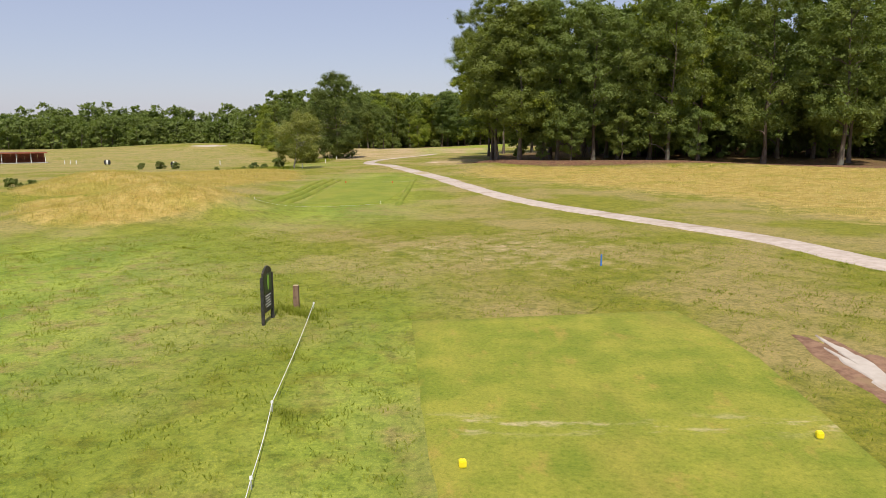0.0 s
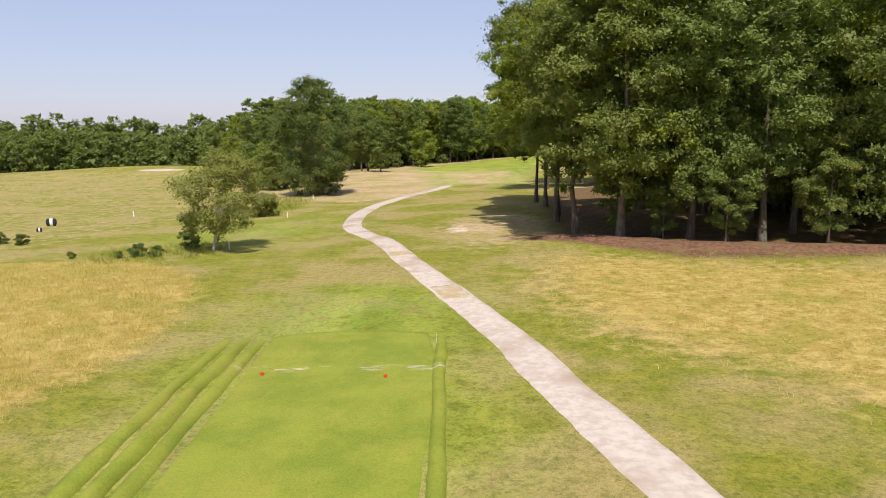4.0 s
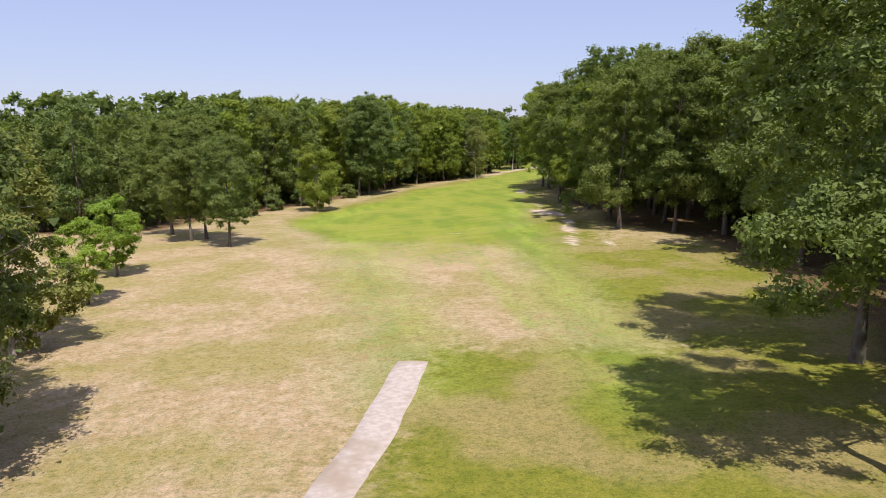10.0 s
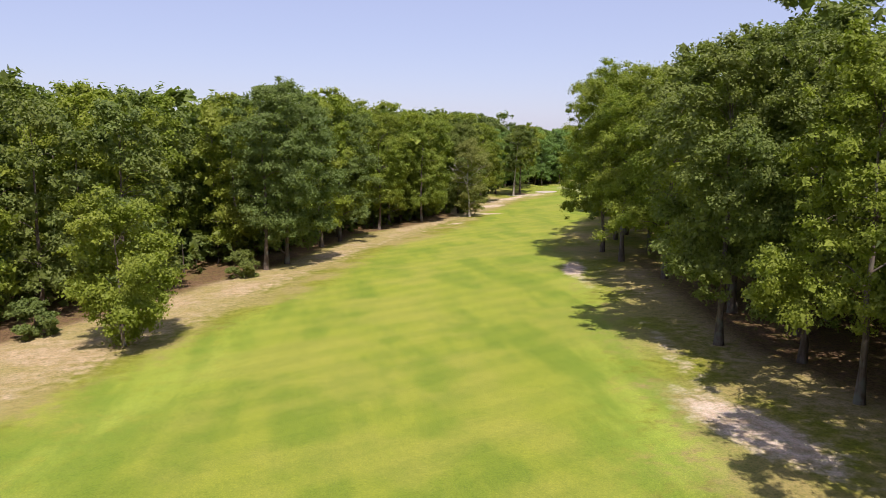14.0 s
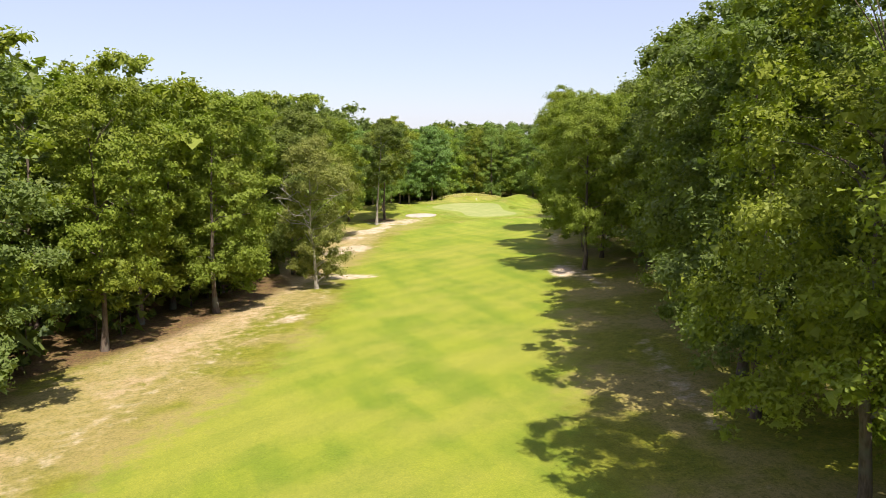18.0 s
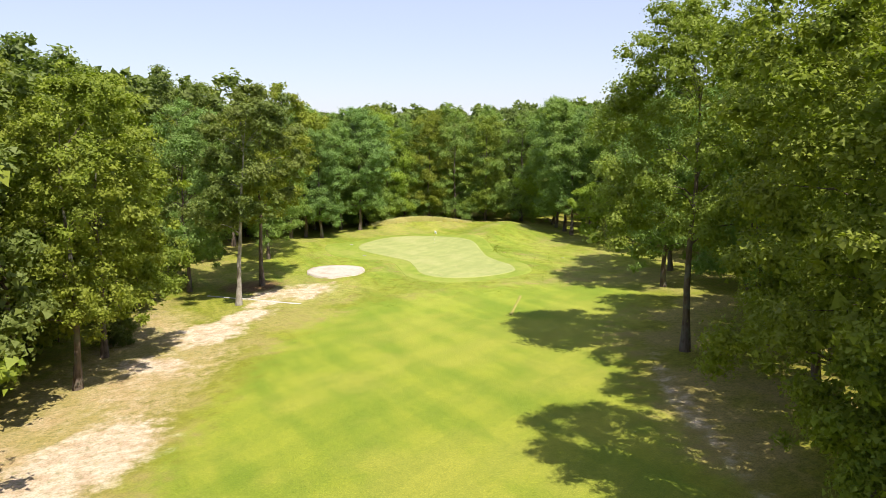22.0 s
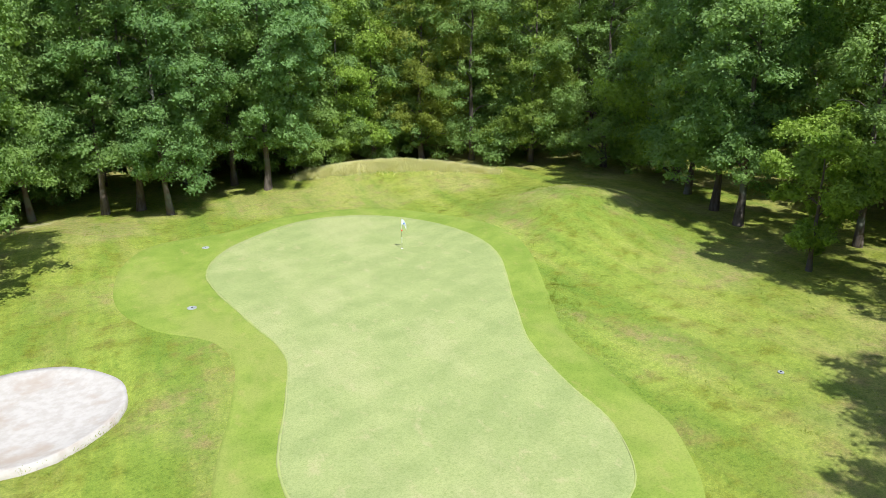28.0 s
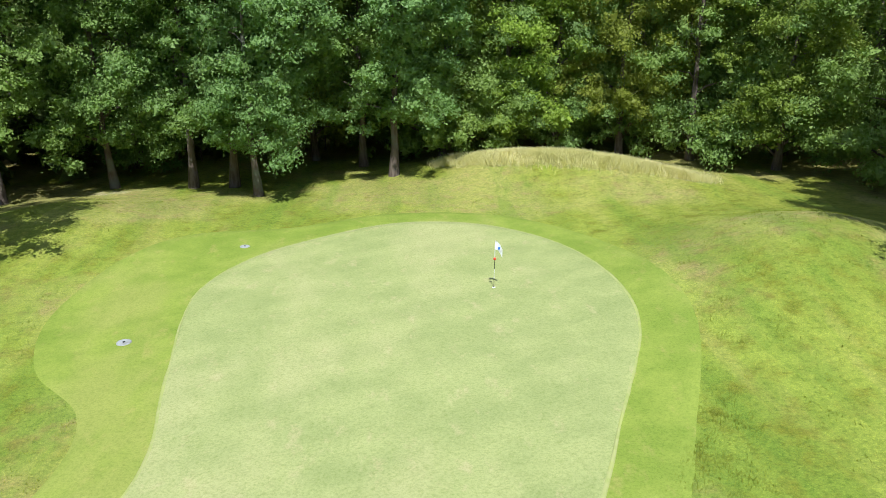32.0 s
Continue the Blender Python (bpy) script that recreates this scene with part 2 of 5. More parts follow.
ROUGH_A, ROUGH_B = (0.162, 0.174, 0.013), (0.238, 0.222, 0.028)
STRAW_A, STRAW_B = (0.370, 0.266, 0.130), (0.482, 0.360, 0.228)
FAIR_A, FAIR_B, FAIR_C = (0.165, 0.222, 0.018), (0.235, 0.270, 0.025), (0.285, 0.285, 0.042)
LUSH, LUSH_B = (0.165, 0.252, 0.024), (0.270, 0.345, 0.044)
GOLD_A, GOLD_B = (0.315, 0.222, 0.048), (0.440, 0.330, 0.105)
LITTER_A, LITTER_B, LITTER_C = (0.100, 0.054, 0.030), (0.175, 0.098, 0.052), (0.200, 0.158, 0.048)
DIRT_A, DIRT_B = (0.460, 0.340, 0.235), (0.600, 0.490, 0.385)
TURF = ground_material()
GREEN = cut_grass("green_turf", (0.275, 0.305, 0.100), (0.330, 0.350, 0.122), (0.400, 0.385, 0.160), (0.16, 62, 0.22))
APRON = cut_grass("apron_turf", (0.180, 0.240, 0.026), (0.246, 0.296, 0.041), (0.305, 0.306, 0.071))
COLLAR = mottled("collar_turf", (0.345, 0.350, 0.125), (0.29, 0.325, 0.085), 3, 0.95, 0, 1.1, (0.34, 0.36, 0.10), 0.4, 0.02)
TEE_TURF = cut_grass("tee_turf", (0.165, 0.200, 0.018), (0.265, 0.262, 0.034), (0.320, 0.250, 0.050), (0.22, 0, 0.35), ((13.4, 0.75, (0.40, 0.34, 0.17)),), 0.7)
FORWARD_TURF = cut_grass("forward_turf", (0.165, 0.205, 0.018), (0.225, 0.250, 0.027), (0.265, 0.255, 0.036), None, ((82.4, 0.55, (0.48, 0.42, 0.28)),))
GRAVEL = mottled("pale_gravel", (0.42, 0.345, 0.28), (0.52, 0.44, 0.37), 2.5, 0.9, 0, 0.25, (0.36, 0.28, 0.20), 0.5, 0.03)
SAND = mottled("bunker_sand", (0.43, 0.372, 0.308), (0.50, 0.442, 0.374), 2.2, 0.95, 0, 0.5, (0.39, 0.31, 0.235), 0.7, 0.05)
SOIL = mottled("bare_soil", (0.17, 0.092, 0.055), (0.28, 0.165, 0.10), 4, 0.95, 0, 0.8, (0.26, 0.17, 0.09), 0.8, 0.05)
EARTH = mottled("red_earth", (0.105, 0.052, 0.030), (0.190, 0.100, 0.056), 3, 0.95, 0, 0.7, (0.15, 0.10, 0.045), 0.9, 0.08)
TRACK_TURF = mottled("track_turf", (0.290, 0.265, 0.060), (0.245, 0.250, 0.040), 3, 0.95, 0, 1.1, (0.34, 0.30, 0.11), 0.6, 0.03)
PATH_WEAR = mottled("path_wear", (0.43, 0.335, 0.215), (0.36, 0.285, 0.140), 2.5, 0.95, 0, 0.9, (0.44, 0.37, 0.29), 0.6, 0.03)
BARK = mottled("bark", (0.095, 0.070, 0.052), (0.175, 0.135, 0.105), 6, 0.95, 0, 0.8, (0.16, 0.16, 0.12), 0.8, 0.05, ((1, 1, 0.2), 0))
BARK_PALE = mottled("pale_bark", (0.30, 0.26, 0.22), (0.44, 0.40, 0.34), 5, 0.9, 0, 1.0, (0.22, 0.19, 0.15), 0.6, 0.04, ((1, 1, 0.2), 0))
LEAF = leaf_material("oak_leaves", (0.064, 0.100, 0.026), (0.180, 0.225, 0.052), (0.185, 0.208, 0.048))
LEAF_DARK = leaf_material("dark_oak_leaves", (0.052, 0.082, 0.022), (0.140, 0.180, 0.044), (0.150, 0.170, 0.042))
LEAF_COOL = leaf_material("hornbeam_leaves", (0.092, 0.152, 0.044), (0.240, 0.345, 0.090), (0.240, 0.315, 0.066))
LEAF_LIME = leaf_material("lime_leaves", (0.130, 0.205, 0.022), (0.300, 0.400, 0.045), (0.270, 0.340, 0.050))
LEAF_LIGHT = leaf_material("light_leaves", (0.128, 0.182, 0.022), (0.248, 0.292, 0.036), (0.232, 0.250, 0.036))
LEAF_OLIVE = leaf_material("olive_leaves", (0.150, 0.170, 0.040), (0.290, 0.300, 0.085), (0.220, 0.225, 0.055))
BLADE = leaf_material("dry_grass", (0.50, 0.37, 0.12), (0.66, 0.52, 0.22), (0.46, 0.38, 0.11), 0.8, 0.0)
BLADE_PALE = leaf_material("pale_dry_grass", (0.66, 0.57, 0.29), (0.80, 0.71, 0.44), (0.56, 0.52, 0.21), 0.8, 0.0)
BLADE_GREEN = leaf_material("green_grass", (0.15, 0.20, 0.020), (0.27, 0.29, 0.035), (0.22, 0.24, 0.03), 0.8, 0.0)
PAINT_DARK = mottled("dark_paint", (0.030, 0.030, 0.030), (0.050, 0.048, 0.045), 8, 0.5, 0, 2, (0.07, 0.06, 0.05), 0.1, 0.005)
PAINT_GREEN = mottled("green_panel", (0.020, 0.050, 0.024), (0.030, 0.065, 0.030), 5, 0.4, 0, 2, (0.03, 0.05, 0.03), 0.05, 0.003)
LIME = mottled("lime_print", (0.22, 0.42, 0.05), (0.26, 0.48, 0.07), 9, 0.5, bumps=0.05)
WHITE = mottled("white_paint", (0.72, 0.72, 0.69), (0.80, 0.80, 0.77), 9, 0.5, 0, 3, (0.60, 0.58, 0.52), 0.1, 0.004)
YELLOW = mottled("yellow_plastic", (0.80, 0.66, 0.02), (0.86, 0.74, 0.03), 9, 0.4, bumps=0.05)
RED = mottled("red_plastic", (0.62, 0.05, 0.02), (0.70, 0.08, 0.03), 9, 0.4, bumps=0.05)
BLUE = mottled("blue_paint", (0.03, 0.16, 0.55), (0.05, 0.20, 0.62), 9, 0.5, bumps=0.05)
BLACK = mottled("black_rubber", (0.02, 0.02, 0.02), (0.035, 0.035, 0.035), 9, 0.7, bumps=0.1)
WOOD = mottled("weathered_wood", (0.17, 0.10, 0.065), (0.27, 0.18, 0.12), 9, 0.85, 0, 3, (0.12, 0.08, 0.06), 0.6, 0.01, ((1, 1, 0.15), 0))
WOOD_END = mottled("sawn_wood", (0.42, 0.32, 0.20), (0.52, 0.41, 0.28), 14, 0.85, bumps=0.3)
BRICK_RED = mottled("red_boards", (0.30, 0.09, 0.05), (0.38, 0.13, 0.08), 2.5, 0.85, 0, 0.8, (0.22, 0.08, 0.05), 0.4, 0.01)
ROOFING = mottled("dark_roofing", (0.10, 0.06, 0.05), (0.15, 0.09, 0.07), 3, 0.8, bumps=0.3)
LID = mottled("grey_plastic_lid", (0.30, 0.30, 0.28), (0.36, 0.36, 0.33), 6, 0.6, 0, 2, (0.26, 0.25, 0.22), 0.2, 0.004)
CONCRETE = mottled("pale_concrete", (0.42, 0.405, 0.39), (0.52, 0.50, 0.475), 5, 0.9, 0, 1.5, (0.42, 0.39, 0.35), 0.4, 0.02)

# ---- terrain ----
KY = [-400, 0, 28, 56, 100, 120, 150, 180, 200, 250, 300, 350, 400, 440, 470, 490, 520, 560, 700, 1200]
KZ = [0, 0, .2, -.3, -.4, -.3, -.9, -1.6, -1.7, -1.3, -2.2, -2.6, -3, -3.6, -3.9, -3.3, -3.2, -3.2, -3, -3]
KS = [0, 0, 0, .005, .02, .03, .04, .04, .03, .02, .05, .05, .05, .05, .05, .04, .03, .02, 0, 0]
KX = [0, 0, -.5, -2, -6, -7, -8, -7, -4, 4, 14, 28, 46, 70, 88, 98, 110, 122, 150, 200]
BUMPS = [(-19, 50, 2.3, 5.5, 4.5, 10), (-30, 66, 2.3, 7.5, 6, 0), (-24.5, 45, 0.6, 4, 3, 0), (-16, 57, 0.6, 3, 5, 0), (-35, 58, 0.7, 5, 4, 0), (-21, 76, 0.7, 6, 7, 0), (-27, 96, 0.7, 8, 12, 0), (-36, 90, 0.5, 5, 6, 0),
         (-85, 265, 2.4, 40, 16, -10), (114.4, 521.0, 1.6, 9, 4, -22), (121.8, 502, 2.2, 5.5, 7, -30), (86.5, 511.5, 1.4, 6, 6, 20)]


def eased(y, knots):
    return sum(w * np.interp(y + o, KY, knots) for o, w in ((-12, .2), (-5, .3), (5, .3), (12, .2)))


def height(x, y):
    """The ground's height: a profile along the hole, a slope across it, and mounds."""
    x, y = np.asarray(x, float), np.asarray(y, float)
    z = eased(y, KZ) + eased(y, KS) * 40 * np.tanh(np.clip(x - eased(y, KX), -60, 60) / 40)
    for bx, by, h, sx, sy, a in BUMPS:
        c, s = math.cos(radians(a)), math.sin(radians(a))
        u, v = ((x - bx) * c + (y - by) * s) / sx, (-(x - bx) * s + (y - by) * c) / sy
        z = z + h * np.exp(-u * u - v * v)
    rise = (y - 116 + 0.42 * (x - 4)) * 0.9      # the cut bank before the eastern wood
    return z + np.where((x > -2) & (x < 60), 0.55 * np.exp(-(rise / 2.2) ** 2) * np.clip((x - 3) / 6, 0, 1) * np.clip((60 - x) / 25, 0, 1), 0)


def gz(x, y):
    return float(height(x, y))


def rounded(points, closed=True, steps=6):
    """A smooth line (Catmull-Rom) through a few points."""
    p = np.array(points, float)
    k = len(p)
    if closed:
        q = np.vstack([p[-1:], p, p[:2]])
    else:
        q = np.vstack([2 * p[0] - p[1], p, 2 * p[-1] - p[-2]])
    out = []
    for i in range(k if closed else k - 1):
        a, b, c, d = q[i], q[i + 1], q[i + 2], q[i + 3]
        for s in np.arange(steps) / steps:
            out.append(0.5 * (2 * b + (c - a) * s + (2 * a - 5 * b + 4 * c - d) * s * s + (3 * b - a - 3 * c + d) * s ** 3))
    if not closed:
        out.append(p[-1])
    return np.array(out)


def inside(x, y, poly, soft):
    """1 inside the polygon, 0 outside, with a soft border of that many metres."""
    p = np.asarray(poly, float)
    q = np.roll(p, -1, 0)
    d2 = np.full(x.shape, 1e9)
    odd = np.zeros(x.shape, bool)
    for (ax, ay), (bx, by) in zip(p, q):
        ex, ey = bx - ax, by - ay
        t = np.clip(((x - ax) * ex + (y - ay) * ey) / (ex * ex + ey * ey + 1e-9), 0, 1)
        d2 = np.minimum(d2, (x - ax - t * ex) ** 2 + (y - ay - t * ey) ** 2)
        cross = ((ay > y) != (by > y)) & (x < ex * (y - ay) / (ey if abs(ey) > 1e-9 else 1e-9) + ax)
        odd ^= cross
    d = np.sqrt(d2)
    return np.clip(np.where(odd, 0.5 + d / (2 * soft), 0.5 - d / (2 * soft)), 0, 1)


def near_line(x, y, pts, half, soft):
    """1 along a line of that half width."""
    p = np.asarray(pts, float)
    d2 = np.full(x.shape, 1e9)
    for (ax, ay), (bx, by) in zip(p[:-1], p[1:]):
        ex, ey = bx - ax, by - ay
        t = np.clip(((x - ax) * ex + (y - ay) * ey) / (ex * ex + ey * ey + 1e-9), 0, 1)
        d2 = np.minimum(d2, (x - ax - t * ex) ** 2 + (y - ay - t * ey) ** 2)
    return np.clip(0.5 + (half - np.sqrt(d2)) / (2 * soft), 0, 1)


def spot(x, y, cx, cy, rx, ry, a=0.0):
    c, s = math.cos(radians(a)), math.sin(radians(a))
    return np.exp(-(((x - cx) * c + (y - cy) * s) / rx) ** 2 - ((-(x - cx) * s + (y - cy) * c) / ry) ** 2)


FAIRWAY = rounded([(-4, 240), (-8, 252), (-13, 275), (-13, 288), (-8, 300), (-2, 313), (6, 328), (12, 345), (18, 360), (29, 374), (38, 389), (45, 405), (50, 420), (57, 434), (66, 451), (75, 464), (84, 470), (94, 470),
                   (104, 466), (110, 458), (95, 443), (86, 428), (78, 413), (67, 394), (58, 378), (50, 364), (42, 350), (36, 322), (28, 290), (20, 260), (18, 250), (14, 238), (8, 228), (0, 230)])
WOOD_EAST = [(5, 116), (15, 106), (60, 98), (140, 80), (500, 0), (700, 800), (150, 640), (60, 640), (80, 545), (105, 533), (130, 532), (138, 515), (131, 497), (127, 486), (124, 468), (112, 454), (99, 437), (84, 414), (74, 396), (66, 368), (54, 345), (45, 338), (42, 318), (36, 290), (37, 276), (32, 260), (37, 240), (28, 200), (22, 190), (14, 177), (9, 152), (7, 128)]
WOOD_WEST = [(-29, 298), (-19, 311), (-5, 336), (2, 347), (7, 358), (16, 383), (26, 391), (35, 402), (44, 416), (50, 440), (56, 458), (69, 480), (79, 500), (89, 524), (104, 527), (130, 533), (60, 700), (-200, 700), (-500, 300), (-200, 262), (-130, 300), (-90, 310), (-62, 266), (-42, 264), (-33, 275)]
MEADOW = rounded([(2, 92), (10, 78), (22, 60), (25, 45), (40, 30), (120, 30), (120, 82), (60, 97), (25, 103), (12, 108), (4, 108)])
GOLD_WEST = rounded([(-22, 42), (-16.5, 45), (-14.6, 50), (-15, 55), (-17.5, 61), (-20, 67), (-18.6, 76), (-17.6, 86), (-18.4, 94), (-21, 103), (-32, 112), (-50, 108), (-44, 92), (-36, 80), (-38, 66), (-31, 54), (-27, 46)])
BANK = rounded([(3.5, 118.5), (8, 114.5), (13, 110.6), (22, 107.2), (32, 104.6), (45, 101.6), (62, 98)], False)[::3]
TRACK = rounded([(22, 238), (25, 250), (29, 263), (31, 272), (30, 282), (34, 300), (36, 318), (40, 332), (48, 346), (58, 366), (66, 380), (74, 402), (79, 412), (84, 421), (90, 432), (100, 446)], False)
PATH = rounded([(27, 12), (21, 23), (18.3, 30), (16.8, 37), (13.6, 44.3), (9.2, 53.5), (5.6, 62.6), (1.5, 79.2), (-0.1, 87), (-3.1, 98), (-6, 108.5), (-8.6, 118.5), (-11.5, 125.5), (-13.2, 132), (-13.9, 142.5), (-13.6, 152), (-12.5, 161.5), (-9.3, 176.5), (-5.1, 189), (-2.2, 199.2)], False)


def zones(x, y):
    """What covers the ground at each place."""
    fair = inside(x, y, FAIRWAY, 5.0) * np.clip((y - 205) / 75, 0.5, 1)
    fair = np.maximum(fair, 0.3 * np.clip(1.6 * spot(x, y, 105, 494, 24, 30), 0, 1))
    wood = np.maximum(inside(x, y, WOOD_EAST, 3), inside(x, y, WOOD_WEST, 3)) * np.clip((340 - np.hypot(x - 60, y - 330)) / 40, 0, 1)
    dry = 0.75 * inside(x, y, [(-40, 185), (-16, 165), (-6, 178), (0, 200), (16, 195), (16, 240), (6, 250), (-6, 252), (-12, 275), (-14, 290), (2, 330), (18, 366), (45, 412), (58, 440), (70, 462), (66, 490), (40, 430), (0, 350), (-40, 320), (-60, 270)], 5)
    dry = np.maximum(dry, 0.8 * spot(x, y, 2, 126, 7, 16, -8))
    dry = np.maximum(dry, 0.42 * inside(x, y, [(-60, 120), (-40, 110), (-32, 140), (-36, 180), (-60, 255), (-300, 280), (-300, 60), (-60, 60)], 8))
    dry = np.maximum(dry, 0.7 * spot(x, y, 10, 222, 3.5, 16, -8))
    dry = np.maximum(dry, 0.48 * spot(x, y, 3, 34, 12, 10))
    dry = np.maximum(dry, 0.6 * inside(x, y, TRACK[::2].tolist() + [(130, 480), (60, 330), (40, 230)], 6) * np.where(y > 325, 0.45, 1.0))
    dry = np.maximum(dry, 0.7 * inside(x, y, MEADOW, 8))
    dry = np.maximum(dry, 0.75 * spot(x, y, 79, 480, 8, 7, 30))
    dirt = near_line(x, y, TRACK, 0.5, 1.6) * (0.32 + 0.5 * np.abs(np.sin(y * 0.09 + 0.6)) ** 2)
    for cx, cy, rx, ry, a, v in ((-1.8, 125, 1.6, 4.2, 5, 0.72), (2.6, 118, 2.2, 1.6, 0, 0.5), (9.3, 254, 1.5, 0.8, 0, 0.6), (20, 181, 5, 3, 0, 0.6), (29, 276, 2.2, 7, 8, 1.0), (25.5, 254, 1.0, 5, -14, 0.95), (28.2, 262, 1.0, 4, -14, 0.9), (22.5, 243, 1.6, 7, -14, 0.62), (26.2, 240, 1.2, 6, -14, 0.58), (38, 328, 1.5, 6, -20, 1.0), (71, 399, 1.6, 5, -30, 1.0),
                             (56, 443, 7, 4, 55, 1.05), (62, 461, 2.5, 4, 40, 0.9), (68, 470, 3.5, 3, 30, 0.9), (84.5, 482.6, 1.5, 0.5, 20, 1.0), (82.6, 480.6, 1.9, 0.55, 40, 0.95), (85.4, 479.6, 0.8, 0.4, 0, 1.0), (80.2, 477.6, 1.7, 0.9, 15, 1.1), (75.0, 477.4, 2.4, 1.3, 25, 1.1), (72, 473, 4.0, 2.4, 40, 1.0), (76.5, 481.5, 3.5, 2.0, 30, 0.85), (68, 468, 4.5, 3.0, 45, 0.95), (80.5, 480.5, 6.0, 4.2, 35, 0.68), (36, 393, 3.0, 1.6, 40, 0.7), (48, 414, 2.5, 5, 45, 0.75), (86, 520, 4, 2, 0, 0.4)):
        dirt = np.maximum(dirt, v * spot(x, y, cx, cy, rx, ry, a))
    dirt = np.maximum(dirt, 0.5 * near_line(x, y, [(8, 352), (22, 374), (34, 391), (41, 402), (48, 417), (53, 440), (58, 452), (64, 464)], 1.5, 4.0))
    gold = np.maximum(inside(x, y, MEADOW, 8) * 0.8, inside(x, y, GOLD_WEST, 2.5))
    gold *= 1 - 0.85 * near_line(x, y, [(-32, 57), (-25, 61), (-21, 65.5), (-19, 71.5)], 0.5, 1.2)
    gold = np.maximum(gold, 0.9 * spot(x, y, 114.5, 521.5, 9.5, 2.3, -22))
    lush = 1.0 * inside(x, y, [(-40, -10), (-4, -10), (-5, 18), (-8, 30), (-13, 40), (-28, 36), (-40, 30)], 6) + 0.7 * spot(x, y, -1.5, 13, 2, 14) + 0.9 * near_line(x, y, [(-8, 50), (-8, 93)], 5.0, 5.0) + 0.68 * near_line(x, y, [(-3, 196), (-3, 215), (-4, 235), (-6, 255)], 3.0, 3.5) + 0.75 * near_line(x, y, [(9, 190), (13, 215), (17, 240), (20, 262)], 2.8, 3.0) + 0.8 * near_line(x, y, [(7.0, 205), (7.3, 215), (8, 226), (9, 238)], 0.5, 0.7) + 0.7 * spot(x, y, 20, 262, 3, 25, -12) + 0.7 * spot(x, y, -7, 288, 4, 26, -15) + 0.6 * spot(x, y, -24, 130, 8, 15) + 0.95 * spot(x, y, 104, 492, 32, 36) + 0.6 * near_line(x, y, [(24, 275), (32, 305), (40, 340)], 2.5, 3.0)
    wood = np.maximum(wood * np.where(x > 40, np.interp(y, (110, 122, 300, 350), (1.0, 0.66, 0.66, 0.38)), np.where(y > 118, 0.66, 1.0)), 0.85 * spot(x, y, 76, 486.5, 5, 4.5))
    wood = np.maximum(wood, 1.05 * near_line(x, y, BANK, 1.5, 1.6))
    return fair, dry, dirt, gold, wood, np.clip(lush, 0, 1)


def lines(parts):
    out = []
    for a, b, step in parts:
        out += list(np.arange(a, b, step))
    return np.array(out + [parts[-1][1]])


def build_ground():
    xs = lines([(-2500, -400, 150), (-400, -120, 20), (-120, -45, 3), (-45, 140, 1.0), (140, 220, 5), (220, 500, 28), (500, 2500, 160)])
    ys = lines([(-1500, -100, 140), (-100, -10, 15), (-10, 540, 1.0), (540, 640, 5), (640, 1000, 30), (1000, 3000, 200)])
    gx, gy = np.meshgrid(xs, ys)
    x, y = gx.ravel(), gy.ravel()
    z = height(x, y)
    core = (x > -60) & (x < 145) & (y > -10) & (y < 545)
    core &= inside(x, y, APRON_EDGE, 2.0) < 0.01
    z += np.where(core, 0.03 * np.sin(x * 1.7 + 2 * np.sin(y * 0.8)) * np.sin(y * 1.3 + np.sin(x)), 0)
    z -= 0.03 * np.maximum(inside(x, y, APRON_EDGE, 1.5), near_line(x, y, PATH, 1.5, 1.0))
    z -= 0.9 * inside(x, y, BUNKER, 0.6)
    nx, ny = len(xs), len(ys)
    i = np.arange(nx * ny).reshape(ny, nx)
    f = np.stack([i[:-1, :-1], i[:-1, 1:], i[1:, 1:], i[1:, :-1]], -1).reshape(-1, 4)
    me = mesh_of("ground", np.stack([x, y, z], 1), f, TURF, True)
    fair, dry, dirt, gold, litter, lush = zones(x, y)
    for name, cols in (("zone_a", (fair, dry, dirt)), ("zone_b", (gold, litter, lush))):
        at = me.color_attributes.new(name, "FLOAT_COLOR", "POINT")
        at.data.foreach_set("color", np.stack([*cols, np.ones_like(fair)], 1).astype(np.float32).ravel())
    tagged(new("ground", me), "rolling golf course turf, green fairway, dry straw rough and brown leaf litter", "ground", kind="structure")


def mesh_of(name, verts, faces, mat, smooth=False, mat2=None, first=0):
    """A mesh from arrays; all faces have the same number of corners."""
    verts, faces = np.asarray(verts, np.float32), np.asarray(faces, np.int32)
    me = bpy.data.meshes.new(name)
    k = faces.shape[1]
    me.vertices.add(len(verts))
    me.vertices.foreach_set("co", verts.ravel())
    me.loops.add(faces.size)
    me.loops.foreach_set("vertex_index", faces.ravel())
    me.polygons.add(len(faces))
    me.polygons.foreach_set("loop_start", np.arange(0, faces.size, k, dtype=np.int32))
    me.polygons.foreach_set("loop_total", np.full(len(faces), k, np.int32))
    if smooth:
        me.polygons.foreach_set("use_smooth", np.ones(len(faces), bool))
    me.materials.append(mat)
    if mat2:
        me.materials.append(mat2)
        me.polygons.foreach_set("material_index", (np.arange(len(faces)) >= first).astype(np.int32))
    me.update(calc_edges=True)
    me.validate()
    return me


def part(name, bm, mat, parent=None, label=""):
    """Links a bmesh as one mesh object, under a thing or a part."""
    me = bpy.data.meshes.new(name)
    bm.to_mesh(me)
    bm.free()
    me.materials.append(mat)
    ob = new(name, me)
    ob.parent = parent
    return tagged(ob, label)


def thing(name, x, y, label, category, group="", turn=0.0, lift=0.0):
    ob = new(name)
    ob.matrix_basis = pose(x, y, gz(x, y) + lift, 0, 0, turn)
    ob.empty_display_size = 0.3
    return tagged(ob, label, category, group)


